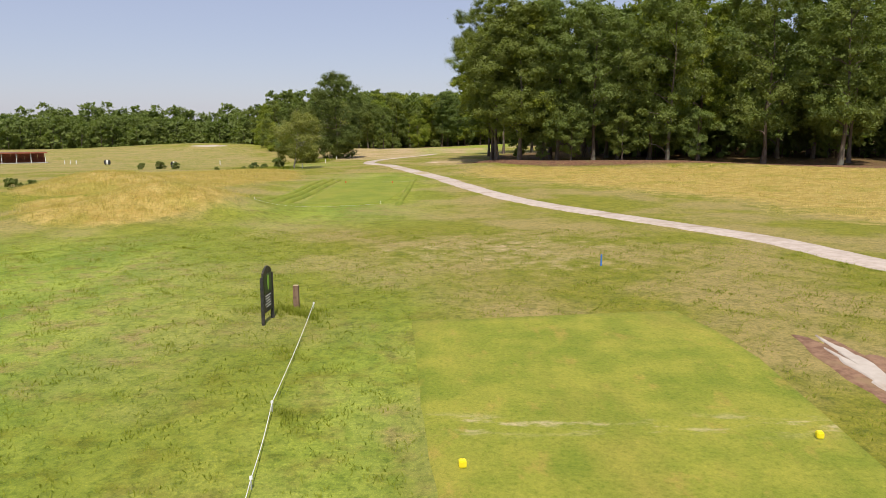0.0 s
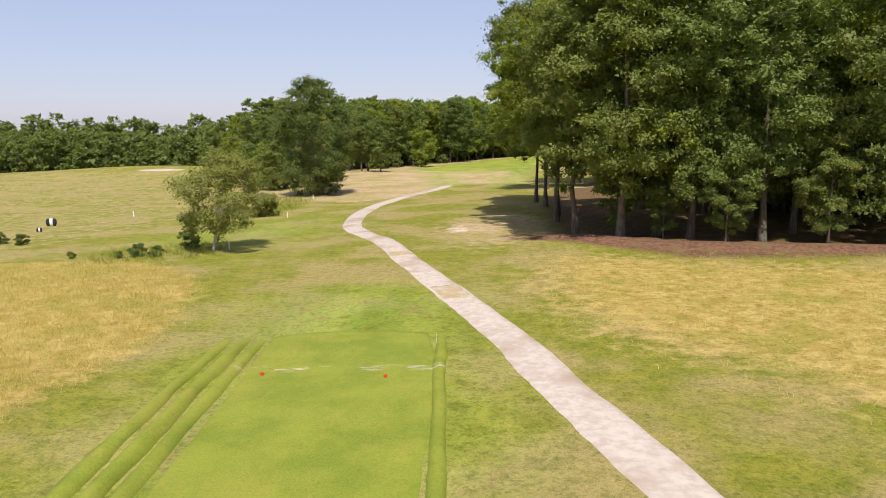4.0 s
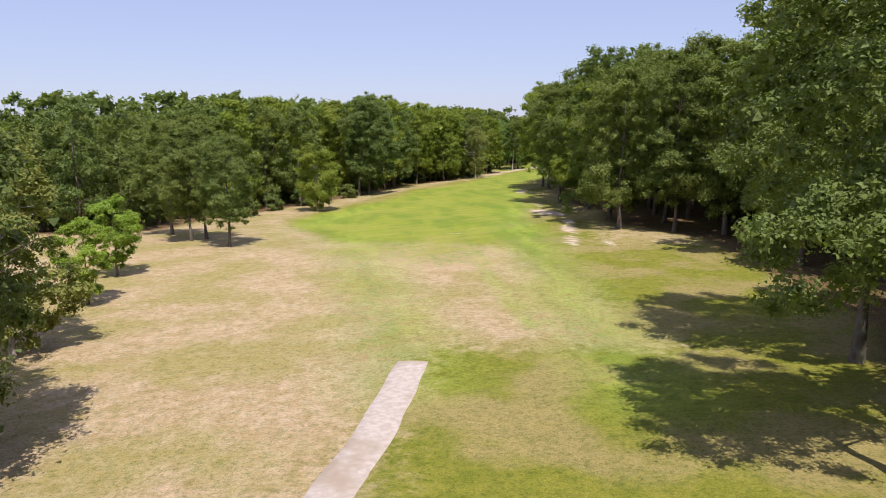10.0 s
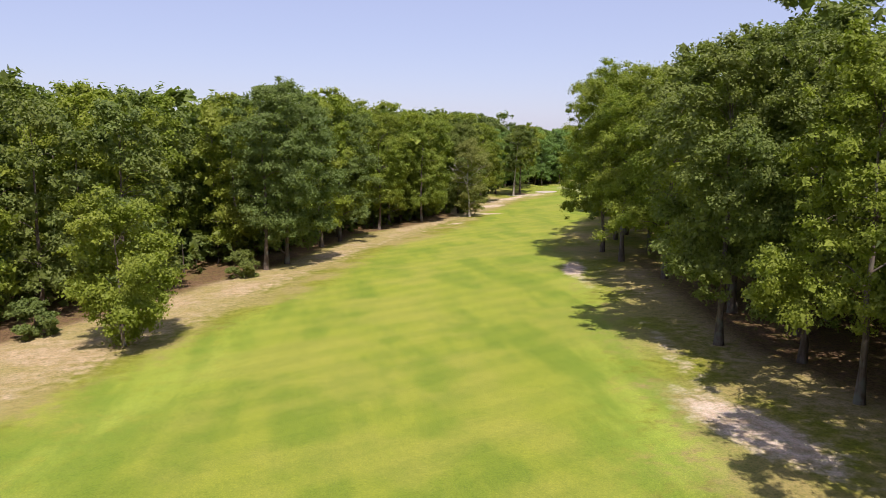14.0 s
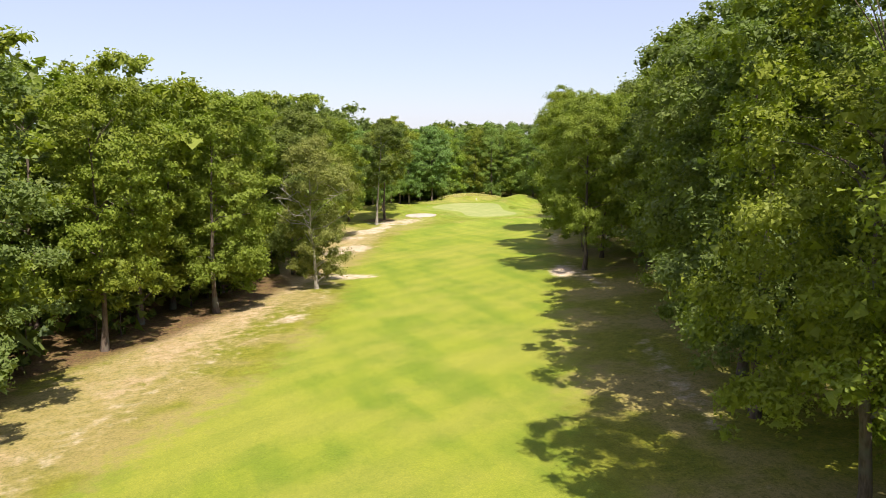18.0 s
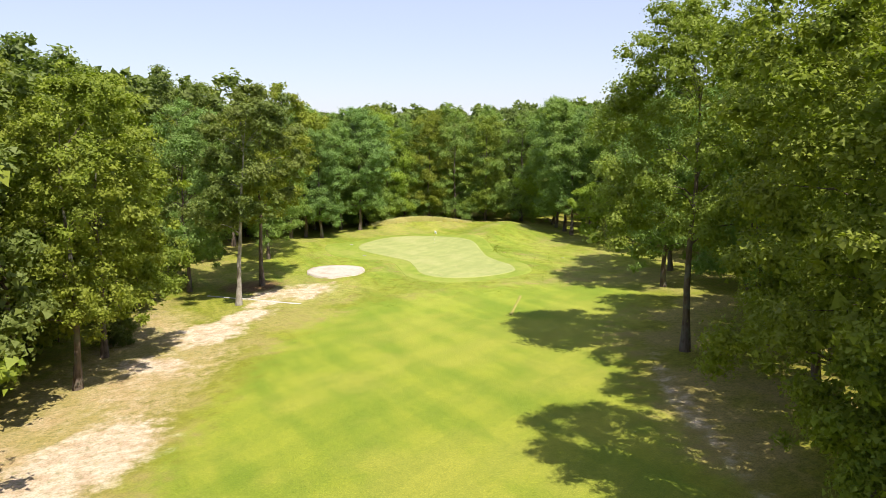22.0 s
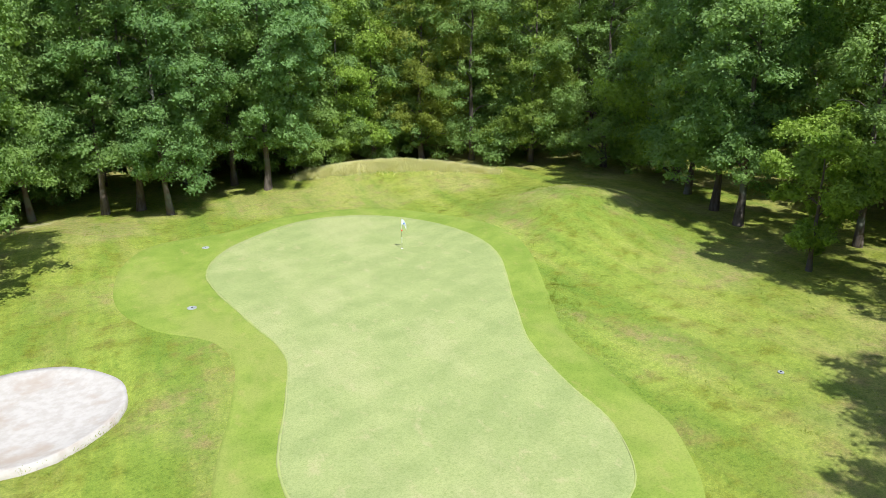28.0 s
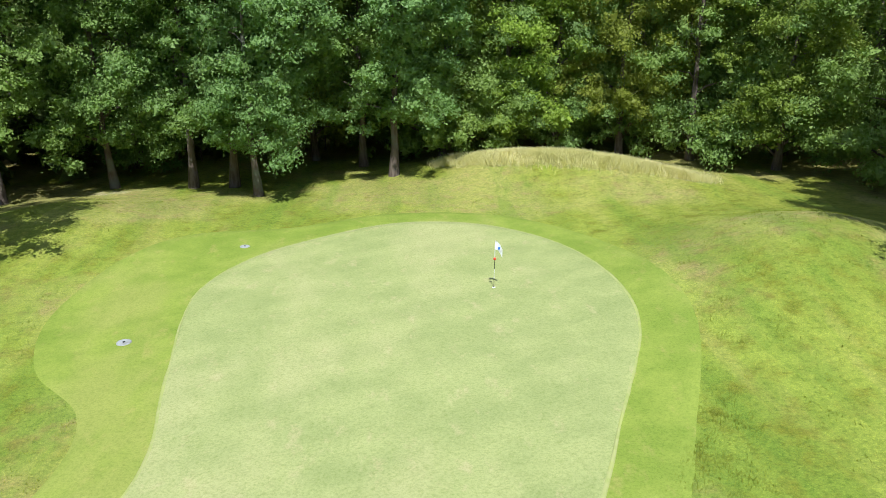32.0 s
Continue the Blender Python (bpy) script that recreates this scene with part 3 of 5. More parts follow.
def sheet(name, outline, mat, lift, label, category, step=0.6, sink=0.0, kind="structure", rim=0.06):
    """A patch of ground cover inside an outline: it follows the terrain, a little proud of it, with a rim that goes down into it."""
    p = np.array(outline)
    cx, cy = p.mean(0)
    rings = max(4, int(np.hypot(*(p - (cx, cy)).T).max() / step))
    verts, faces = [], []
    k = len(p)
    for r in range(1, rings + 1):
        s = r / rings
        q = (cx, cy) + (p - (cx, cy)) * s
        z = height(q[:, 0], q[:, 1]) + lift
        if sink:
            z = z - sink * (1 - s ** 4)
        verts.append(np.column_stack([q, z]))
    q = p + (p - (cx, cy)) * ((0.02 if rim > 0.1 else 0.14) / np.maximum(1e-3, np.hypot(*(p - (cx, cy)).T)))[:, None]
    verts.append(np.column_stack([q, height(q[:, 0], q[:, 1]) - rim]))
    v = np.vstack(verts + [[(cx, cy, gz(cx, cy) + lift - sink)]])
    for r in range(rings):
        for j in range(k):
            a, b = r * k + j, r * k + (j + 1) % k
            faces.append((a, b, b + k, a + k))
    hub = len(v) - 1
    for j in range(0, k, 2):
        faces.append((hub, (j + 2) % k, (j + 1) % k, j))
    return tagged(new(name, mesh_of(name, v, [f[::-1] for f in faces], mat, True)), label, category, kind=kind)


def ribbon(name, line, width, mat, lift, label, category, seed=1, crown=0.04, fray=0.08):
    """A strip of ground along a line, with uneven edges and a slight crown."""
    rng = np.random.default_rng(seed)
    seg = np.hypot(*np.diff(line, axis=0).T)
    s = np.concatenate([[0], np.cumsum(seg)])
    t = np.arange(0, s[-1], 0.6)
    c = np.column_stack([np.interp(t, s, line[:, 0]), np.interp(t, s, line[:, 1])])
    d = np.gradient(c, axis=0)
    d /= np.hypot(*d.T)[:, None]
    nrm = np.column_stack([d[:, 1], -d[:, 0]])
    k = len(t)
    jit = [np.convolve(rng.normal(0, fray, k + 4), np.ones(5) / 5, "valid") for _ in range(2)]
    ends = np.clip(np.minimum(t, s[-1] - t) / 3.0, 0, 1) if crown > 0.1 else np.ones(k)
    rows = []
    for off, dz in ((-0.6, -0.2), (-0.5, 0), (-0.25, crown * 0.75), (0, crown), (0.25, crown * 0.75), (0.5, 0), (0.6, -0.2)):
        o = off * width + (jit[0] if off < -0.3 else jit[1] if off > 0.3 else 0)
        q = c + nrm * np.reshape(o, (-1, 1))
        rows.append(np.column_stack([q, height(q[:, 0], q[:, 1]) + (lift + dz + 0.12) * ends - 0.12]))
    v = np.stack(rows, 1).reshape(-1, 3)
    i = np.arange(k * 7).reshape(k, 7)
    f = np.stack([i[:-1, :-1], i[:-1, 1:], i[1:, 1:], i[1:, :-1]], -1).reshape(-1, 4)
    return tagged(new(name, mesh_of(name, v, f, mat, True)), label, category, kind="structure")


BUNKER = rounded([(84.3, 491), (86, 493.8), (89, 493.6), (91.2, 491.2), (91.4, 488.8), (90.2, 486.9), (88, 485.7), (85.4, 486.8)])
GREEN_EDGE = rounded([(96.3, 501.5), (97.2, 505.5), (99.5, 508.6), (104.2, 511.6), (109, 510.6), (112.4, 506), (113.1, 498), (110.4, 490.6), (108.6, 486), (107.9, 481.6), (107.6, 478), (105.6, 474.6), (101, 474.2), (97.2, 476.6), (96, 480.5), (97.4, 486), (98.2, 490), (97.4, 494.5)])
APRON_EDGE = rounded([(91.3, 500.5), (91.8, 506), (94.3, 510.2), (99, 511.5), (104, 513.6), (110, 512.4), (114, 507), (115, 498), (112.2, 490), (110.4, 485.5), (109.8, 480), (109.2, 476.5), (106.5, 472.6), (101, 472), (95.8, 474.4), (93.8, 480), (95.2, 486), (96, 490), (95.4, 493), (92.8, 496)])
build_ground()
sheet("fringe", APRON_EDGE, APRON, 0.02, "mown bright green fringe round the putting green", "grass")
sheet("putting_green", GREEN_EDGE, GREEN, 0.045, "closely mown pale green putting green", "green")
ribbon("green_collar", np.vstack([GREEN_EDGE, GREEN_EDGE[:1]]), 0.12, COLLAR, 0.03, "pale worn line of turf round the putting green", "grass", 9, 0.02, 0.05)
sheet("bunker", BUNKER, SAND, -0.05, "white sand bunker with a grass lip", "bunker", 0.3, 0.3, rim=0.5)
sheet("tee", [(-0.9, 20.9), (1, 21.2), (3.5, 21.6), (6, 22), (7.2, 22.1), (7.7, 19.5), (7.8, 17.3), (7.6, 14), (7.4, 11), (7.1, 7), (7, 4), (3.5, 3.6), (0.2, 3.8), (0.1, 7), (0, 10), (-0.3, 13), (-0.5, 16), (-0.7, 18.5)], TEE_TURF, 0.03, "mown tee with worn yellowish turf", "tee")
sheet("forward_tee", [(-11.6, 87.6), (-10, 88.2), (-8, 88.4), (-6, 88.3), (-4, 87.8), (-3.7, 85), (-3.6, 81), (-3.7, 77), (-3.9, 72), (-4.2, 67), (-4.6, 61), (-5.0, 58.2), (-8, 57.0), (-11, 56.6), (-11.3, 60), (-11.4, 66), (-11.5, 73), (-11.5, 80), (-11.6, 84)], FORWARD_TURF, 0.03, "mown green forward tee on the slope", "tee")


def blotch(cx, cy, rx, ry, turn, seed, rough=0.25, k=28):
    """A ragged outline round a place."""
    r = np.random.default_rng(seed)
    a = np.arange(k) * 2 * math.pi / k
    s = 1 + rough * np.convolve(np.tile(r.normal(size=k), 3), (0.3, 0.4, 0.3), "same")[k:2 * k]
    x, y = rx * s * np.cos(a), ry * s * np.sin(a)
    c, q = math.cos(radians(turn)), math.sin(radians(turn))
    return np.column_stack([cx + x * c - y * q, cy + x * q + y * c])


sheet("soil_patch", blotch(10.0, 15.8, 0.85, 3.4, -2, 12, 0.22, 48), SOIL, 0.03, "bare brown soil patch beside the tee", "bare patch", 0.3)
sheet("sand_patch", blotch(9.95, 15.4, 0.33, 2.6, -2, 14, 0.5, 60), SAND, 0.06, "pale sand heaped along the bare soil", "sand", 0.25)


ribbon("path", PATH, 1.95, GRAVEL, 0.03, "pale gravel cart path winding over the grass", "path", fray=0.1)
ribbon("earth_bank", rounded([(3.5, 118.5), (8, 114.5), (13, 110.6), (22, 107.2), (32, 104.6), (45, 101.6), (62, 98)], False), 2.2, EARTH, 0.04, "bare reddish earth bank along the wood's edge", "bank", 23, 0.16, 0.4)
sheet("far_bunker", blotch(-79.5, 252.5, 6.5, 1.5, -2, 31, 0.15), SAND, 0.05, "distant pale sand bunker on the ridge", "bunker", 1.0)
for seed, x0, w, mat, crown in ((5, -12.2, 0.6, FORWARD_TURF, 0.18), (6, -13.0, 0.7, FORWARD_TURF, 0.24), (15, -13.9, 0.6, FORWARD_TURF, 0.16), (16, -3.4, 0.5, FORWARD_TURF, 0.14)):
    ribbon("tee_bank", np.array([(x0 + 0.1, 88.5), (x0, 80), (x0, 70), (x0 - 0.1, 55.5)]), w, mat, 0.05, "mown grass ridge beside the forward tee", "bank", seed, crown)
for cx, cy, half, reach, seed in ((-2.75, 96.7, 0.84, 1.75, 41), (-6.75, 111.2, 0.82, 0.9, 42)):
    r = np.random.default_rng(seed)
    edge = [(a, -1) for a in np.linspace(-1, 1, 9)[:-1]] + [(1, a) for a in np.linspace(-1, 1, 7)[:-1]] + [(-a, 1) for a in np.linspace(-1, 1, 9)[:-1]] + [(-1, -a) for a in np.linspace(-1, 1, 7)[:-1]]
    along, across = Vector((-0.27, 0.963)), Vector((0.963, 0.27))
    ring = [Vector((cx, cy)) + across * (half * a + r.normal(0, 0.05)) + along * (reach * b + r.normal(0, 0.1)) for a, b in edge]
    sheet("path_wear", [tuple(p) for p in ring], PATH_WEAR, 0.076, "worn tan gravel patch across the pale path", "worn patch", 0.4)
ribbon("worn_track", np.array([(98.7, 462.7), (97.8, 461.5), (95.9, 459.3), (93, 455.8)]), 0.32, TRACK_TURF, 0.02, "narrow strip of worn yellow turf across the fairway", "worn patch", 7)
ribbon("drain_strip", np.array([(70.5, 484.5), (74, 480.5), (78.8, 474.4)]), 0.3, CONCRETE, 0.02, "pale concrete drain strip across bare sandy ground", "drain", 3)


# ---- trees ----
def tube(points, radii, sides=7):
    """Verts and quads of a bent, tapering stem."""
    p = np.array(points, float)
    d = np.gradient(p, axis=0)
    d /= np.linalg.norm(d, axis=1)[:, None] + 1e-9
    side = np.cross(d, (0.31, 0.95, 0.05))
    side /= np.linalg.norm(side, axis=1)[:, None] + 1e-9
    up = np.cross(d, side)
    a = np.arange(sides) * 2 * math.pi / sides
    v = p[:, None, :] + np.reshape(radii, (-1, 1, 1)) * (np.cos(a)[None, :, None] * side[:, None, :] + np.sin(a)[None, :, None] * up[:, None, :])
    n = len(p)
    i = np.arange(n * sides).reshape(n, sides)
    j = np.roll(i, -1, 1)
    return v.reshape(-1, 3), np.stack([i[:-1], j[:-1], j[1:], i[1:]], -1).reshape(-1, 4)


def join_tubes(tubes):
    vs, fs, o = [], [], 0
    for v, f in tubes:
        vs.append(v), fs.append(f + o)
        o += len(v)
    return np.vstack(vs), np.vstack(fs)


def leaf_quads(centres, normals, size, rng):
    """One pointed spray of leaves at each place."""
    n = normals / (np.linalg.norm(normals, axis=1)[:, None] + 1e-9)
    t = np.cross(n, rng.normal(size=n.shape))
    t /= np.linalg.norm(t, axis=1)[:, None] + 1e-9
    b = np.cross(n, t)
    s = size * rng.uniform(0.6, 1.4, (len(n), 1))
    w = s * rng.uniform(0.5, 0.85, (len(n), 1))
    bend = n * s * rng.uniform(-0.25, 0.25, (len(n), 1))
    k = rng.uniform(-0.25, 0.25, (len(n), 1))
    v = np.stack([centres - t * s * 0.5 - b * w * 0.4, centres + b * w + t * s * k + bend, centres + t * s * 0.6], 1).reshape(-1, 3)
    return v, np.arange(len(v)).reshape(-1, 3)


def tree_arrays(seed, tall, wide, bare, count, size, blobs=80, shape="oak", lean=0.0, dead=0, limbs=16, pad=1.0, flat=0.8, bias=1.0, core=0.14):
    """Verts and faces of a trunk with limbs, and of a crown made of layered pads of leaves."""
    rng = np.random.default_rng(seed)
    low = tall * bare
    crown_h = tall - low
    ctr, rad = [], []
    lobes = max(10, blobs // 8)
    blobs = int(blobs * 1.8)
    bulge = rng.uniform(0.8, 1.2, 5)
    heads = []
    for i in range(lobes):                      # the crown's boughs, each a dome of its own
        u = ((i + rng.uniform(0.2, 0.8)) / lobes) ** bias
        if shape == "oak":
            prof = 0.66 + 0.57 * u if u < 0.6 else math.sqrt(max(0.06, 1 - 0.9 * ((u - 0.6) / 0.4) ** 2))
        elif shape == "round":
            prof = math.sqrt(max(0.05, 1 - (2 * u - 1) ** 2 * 0.95))
        else:
            prof = min(1.0, 0.85 + 0.5 * u) * (1 - u ** 2.8) ** 0.55 + 0.04
        a = i * 2.39996 + rng.uniform(-0.5, 0.5)
        r = wide * prof * rng.uniform(0.42, 0.86) * bulge[int(a / 1.2566) % 5]
        size_u = wide * rng.uniform(0.32, 0.54) * (0.75 + 0.25 * prof)
        heads.append((r * math.cos(a), r * math.sin(a), low + crown_h * (0.03 + 0.89 * u), size_u))
    for i in range(blobs):
        hx, hy, hz, hr = heads[i % lobes]
        d = rng.normal(size=3)
        d[2] = abs(d[2]) if rng.uniform() < 0.72 else d[2]
        d = d / np.linalg.norm(d) * hr * rng.uniform(0.5, 1.1)
        h = max(0.3, hz + d[2] * 0.85)
        ctr.append((hx + d[0] + lean * h, hy + d[1], h))
        rad.append(hr * pad * rng.uniform(0.26, 0.56))
    ctr, rad = np.array(ctr), np.array(rad)
    heart = np.array((lean * tall * 0.5, 0, low + crown_h * 0.45))
    outer = np.linalg.norm((ctr - heart) / (wide, wide, crown_h * 0.5), axis=1)
    share = rad ** 2 * np.clip(outer, 0.35, 1.0) ** 1.5
    share /= share.sum()

    def leaves_on(n, inner, reach, turn_down, spread, sizes):
        """Leaves on the skin of the pads, from the inner share of their radius outwards."""
        pick = rng.choice(blobs, n, p=share)
        d = rng.normal(size=(n, 3))
        d /= np.linalg.norm(d, axis=1)[:, None]
        d[:, 2] = np.where((d[:, 2] < -0.25) & (rng.uniform(size=n) < turn_down), -d[:, 2], d[:, 2])
        r = rad[pick] * (inner + (reach - inner) * rng.uniform(0, 1, n))
        r *= 1 + 0.28 * np.abs(rng.normal(size=n)) * (rng.uniform(size=n) < 0.2)
        c = ctr[pick] + d * r[:, None] * np.array((1, 1, flat))
        c[:, 2] = np.maximum(c[:, 2], 0.2)
        out = c - heart
        out /= np.linalg.norm(out, axis=1)[:, None] + 1e-6
        nrm = d * 0.5 + out * 0.35 + np.array((0, 0, 0.45)) + rng.normal(size=(n, 3)) * spread
        return leaf_quads(c, nrm, sizes * rng.choice((0.8, 1.0, 1.35), (n, 1), p=(0.5, 0.3, 0.2)), rng)

    few = int(count * core)
    sv, sf = leaves_on(count - few, 0.5, 1.08, 0.75, 0.6, size)
    if few:
        cv, cf = leaves_on(few, 0.0, 0.5, 0.4, 0.6, size * 2.4)
        sv, sf = np.vstack([sv, cv]), np.vstack([sf, cf + len(sv)])
    leaves = (sv, sf)
    base = tall * 0.0095 + 0.05
    hs = np.linspace(0, 1, 9)
    wob = np.cumsum(rng.normal(0, 0.012 * tall, (9, 2)), 0) * 0.5
    top = tall * 0.78
    stem = np.column_stack([wob[:, 0] - wob[0, 0] + lean * hs * top, wob[:, 1] - wob[0, 1], hs * top])
    stem[0, 2] = -0.4
    rr = base * (1.0 - 0.85 * hs)
    rr[0] *= 1.6
    tubes = [tube(stem, rr, 9)]
    for j in rng.permutation(blobs)[: min(blobs, limbs)]:
        e = ctr[j]
        k = float(np.clip((e[2] - 0.35 * np.hypot(e[0], e[1])) / top, bare * 0.8, 0.9))
        a = np.array([np.interp(k, hs, stem[:, q]) for q in range(3)])
        m = (a + e) / 2 + (0, 0, 0.12 * np.linalg.norm(e - a))
        r0 = base * (1 - 0.85 * k) * 0.5
        tubes.append(tube([a, (a + m) / 2 + (0, 0, 0.01 * tall), m, e], [r0, r0 * 0.75, r0 * 0.5, r0 * 0.15], 5))
    for j in range(dead):
        a, k = rng.uniform(0, 6.28), rng.uniform(0.35, 0.85)
        p0 = np.array([np.interp(k, hs, stem[:, q]) for q in range(3)])
        e = p0 + np.array((math.cos(a) * wide, math.sin(a) * wide, tall * rng.uniform(0.05, 0.2))) * rng.uniform(0.8, 1.2)
        m = (p0 + e) / 2 + rng.normal(0, 0.4, 3)
        tubes.append(tube([p0, m, e], [base * 0.3, base * 0.18, 0.02], 5))
        for _ in range(3):
            f = m + (e - m) * rng.uniform(0.1, 0.8)
            g = f + rng.normal(0, 1.0, 3) + (0, 0, 0.9)
            tubes.append(tube([f, (f + g) / 2 + rng.normal(0, 0.15, 3), g], [base * 0.13, base * 0.08, 0.012], 4))
    return join_tubes(tubes), leaves


def tree_kind(label, category, group, mat, *args, bark=None, **kw):
    (tv, tf), (lv, lf) = tree_arrays(*args, **kw)
    return label, category, group, mesh_of("trunk", tv, tf, bark or BARK, True), mesh_of("crown", lv, lf, mat)


def plant(kind, x, y, scale=1.0, turn=0.0, name="tree", squash=1.0, push=0.0):
    label, category, group, trunk, leaves = kind
    ob = new(name)
    ob.empty_display_size = 0.5
    ob.matrix_basis = pose(x, y, gz(x, y) - 0.02, 0, 0, turn) @ Matrix.Diagonal((scale * squash, scale * squash, scale, 1))
    tagged(ob, label, category, group)
    for nm, me in (("trunk", trunk), ("crown", leaves)):
        p = new(nm, me)
        p.parent = ob
        if nm == "crown" and push:            # crowns reach out towards the open ground
            a = radians(turn)
            p.location = (push * math.cos(a), -push * math.sin(a), 0)
    taken.append((x, y))
    return ob


def mass(name, label, category, kinds, places, mat):
    """Many trees that nobody could count, joined into one mesh of stuff."""
    tvs, tfs, lvs, lfs, to, lo = [], [], [], [], 0, 0
    for i, (x, y, s, a) in enumerate(places):
        (tv, tf), (lv, lf) = kinds[i % len(kinds)]
        c, q = math.cos(a), math.sin(a)
        m = np.array(((c, q, 0), (-q, c, 0), (0, 0, 1))) * s
        o = np.array((x, y, gz(x, y)))
        tvs.append(tv @ m + o), tfs.append(tf + to)
        lvs.append(lv @ m + o), lfs.append(lf + lo)
        to, lo = to + len(tv), lo + len(lv)
    tf = np.vstack(tfs)
    tf = np.vstack([tf[:, (0, 1, 2)], tf[:, (0, 2, 3)]])
    me = mesh_of(name, np.vstack(tvs + lvs), np.vstack([tf, np.vstack(lfs) + to]), BARK, False, mat, len(tf))
    return tagged(new(name, me), label, category, kind="stuff")


taken = []
OAK_TEXT = "tall broadleaved oak with dense green crown at the wood's edge"
NEAR = [tree_kind(OAK_TEXT, "tree", "wood edge oaks", LEAF if i != 4 else LEAF_LIGHT, 11 + i, 23, 5.6, bb, 38000, 0.18, 210, shape=sh, pad=0.82) for i, (bb, sh) in enumerate(((0.12, "oak"), (0.17, "oak"), (0.12, "tall"), (0.08, "oak"), (0.18, "tall")))]
BACK = [tree_kind("tall hornbeam leafy almost to the ground behind the green", "tree", "trees behind the green", (LEAF_COOL, LEAF_LIME, LEAF_LIGHT)[i], 121 + i, 22, 5.6, 0.0 + 0.04 * i, 56000, 0.145, 240, shape="tall", pad=0.82, bias=1.35) for i in range(3)]
COOL = [tree_kind("tall broadleaved tree with cool green crown near the green", "tree", "green side trees", LEAF_COOL, 25 + i, 22, 5.4, 0.12, 52000, 0.145, 230, shape="oak", pad=0.82) for i in range(3)]
HERO = [tree_kind("tall oak with fine sprays of leaves over a bare trunk", "tree", "oaks beside the fairway", LEAF if i == 1 else LEAF_LIGHT, 41 + i, 23, 5.6, (0.16, 0.27, 0.3)[i], 66000, 0.135, 230, shape=sh, limbs=26, pad=0.8) for i, sh in enumerate(("oak", "oak", "tall"))]
MID = [tree_kind("woodland oak with a full green crown behind the edge trees", "tree", "woodland oaks", LEAF if i != 1 else LEAF_LIGHT, 31 + i, 23, 5.4, 0.1, 11000, 0.29, 130, shape=sh) for i, sh in enumerate(("oak", "tall", "oak", "oak"))]
def in_leaf(kind, mat, label):
    """The same kind of tree in another leaf."""
    leaves = kind[4].copy()
    leaves.materials[0] = mat
    return label, kind[1], kind[2], kind[3], leaves


# Yellow-green oaks; their lighter leaf colour also stands in for stronger light on the crowns.
SUNNY = [in_leaf(NEAR[i], LEAF_LIGHT, "tall oak with yellow-green leaves beside the fairway") for i in (0, 1, 3)] + [NEAR[4], NEAR[2]]
MID_SUNNY = [in_leaf(MID[i], LEAF_LIGHT, "woodland oak with yellow-green crown behind the edge trees") for i in (0, 2)] + [MID[1], MID[3]]
DEEP = [tree_arrays(51 + i, 22, 6.0, 0.06, 1500, 0.68, 90, shape="round", limbs=2, flat=0.85) for i in range(4)]
FAR = [tree_arrays(55 + i, 22, 6.4, 0.0, 1300, 0.75, 110, shape="round", limbs=1, flat=0.9) for i in range(4)]
UNDER = [tree_arrays(61 + i, 5.0, 2.8, 0.02, 240, 0.55, 20, shape="round", limbs=0) for i in range(3)]
SMALL = tree_kind("small young tree with light green leaves on the grass", "tree", "young trees", LEAF_LIME, 71, 8, 2.6, 0.12, 26000, 0.115, 90, shape="round", flat=0.8, pad=0.95)
SAPLING = in_leaf(SMALL, LEAF, "small young oak at the edge of the wood")
FIELD = tree_kind("small spreading olive-green tree with a leaning grey trunk", "tree", "", LEAF_OLIVE, 72, 7.9, 3.9, 0.16, 30000, 0.11, 170, shape="round", lean=0.15, dead=5, bark=BARK_PALE, pad=0.95, flat=0.85, core=0.08)
LONE = tree_kind("low round oak standing before the wood", "tree", "", LEAF_LIGHT, 73, 12.5, 5.0, 0.1, 24000, 0.2, 120, shape="round")
BIG = tree_kind("big old oak leafy to the ground with bare top twigs", "tree", "", LEAF_DARK, 74, 20, 6.2, 0.0, 64000, 0.18, 300, shape="round", dead=8, pad=1.0, bias=1.25)
BARE = tree_kind("tall leaning oak with a long bare trunk on sandy soil", "tree", "", LEAF_LIGHT, 78, 22, 5.2, 0.36, 30000, 0.18, 170, shape="oak", lean=-0.08, pad=0.85)
PALE = tree_kind("tall oak with a leaning pale trunk over bare sand", "tree", "", LEAF, 79, 21, 4.6, 0.34, 28000, 0.18, 160, shape="oak", lean=-0.1, pad=0.85, bark=BARK_PALE)
WITHERED = tree_kind("half-withered olive-green tree with bare twigs beside the big oak", "tree", "", LEAF_OLIVE, 86, 14, 4.4, 0.06, 20000, 0.19, 140, shape="round", dead=12, bark=BARK_PALE)
IVY = tree_kind("half-dead oak with pale bare branches among sparse leaves", "tree", "", LEAF_OLIVE, 77, 20, 4.8, 0.05, 44000, 0.14, 180, shape="oak", dead=18, bark=BARK_PALE)
HEDGE = [tree_kind("low branching tree in a dense row beside the field", "tree", "field row", LEAF_LIGHT if i else LEAF, 81 + i, 13, 5.0, 0.01, 13000, 0.28, 140, shape="tall", bias=1.3) for i in range(2)]
SHRUB = tree_kind("low dense green shrub at the edge of the wood", "shrub", "edge shrubs", LEAF, 75, 3.6, 2.4, 0.01, 8000, 0.17, 50, shape="round")
BUSH = tree_kind("dark low rounded bush in the rough", "bush", "", LEAF_OLIVE, 76, 2.9, 2.7, 0.01, 13000, 0.14, 80, shape="round", dead=2, bias=1.25)

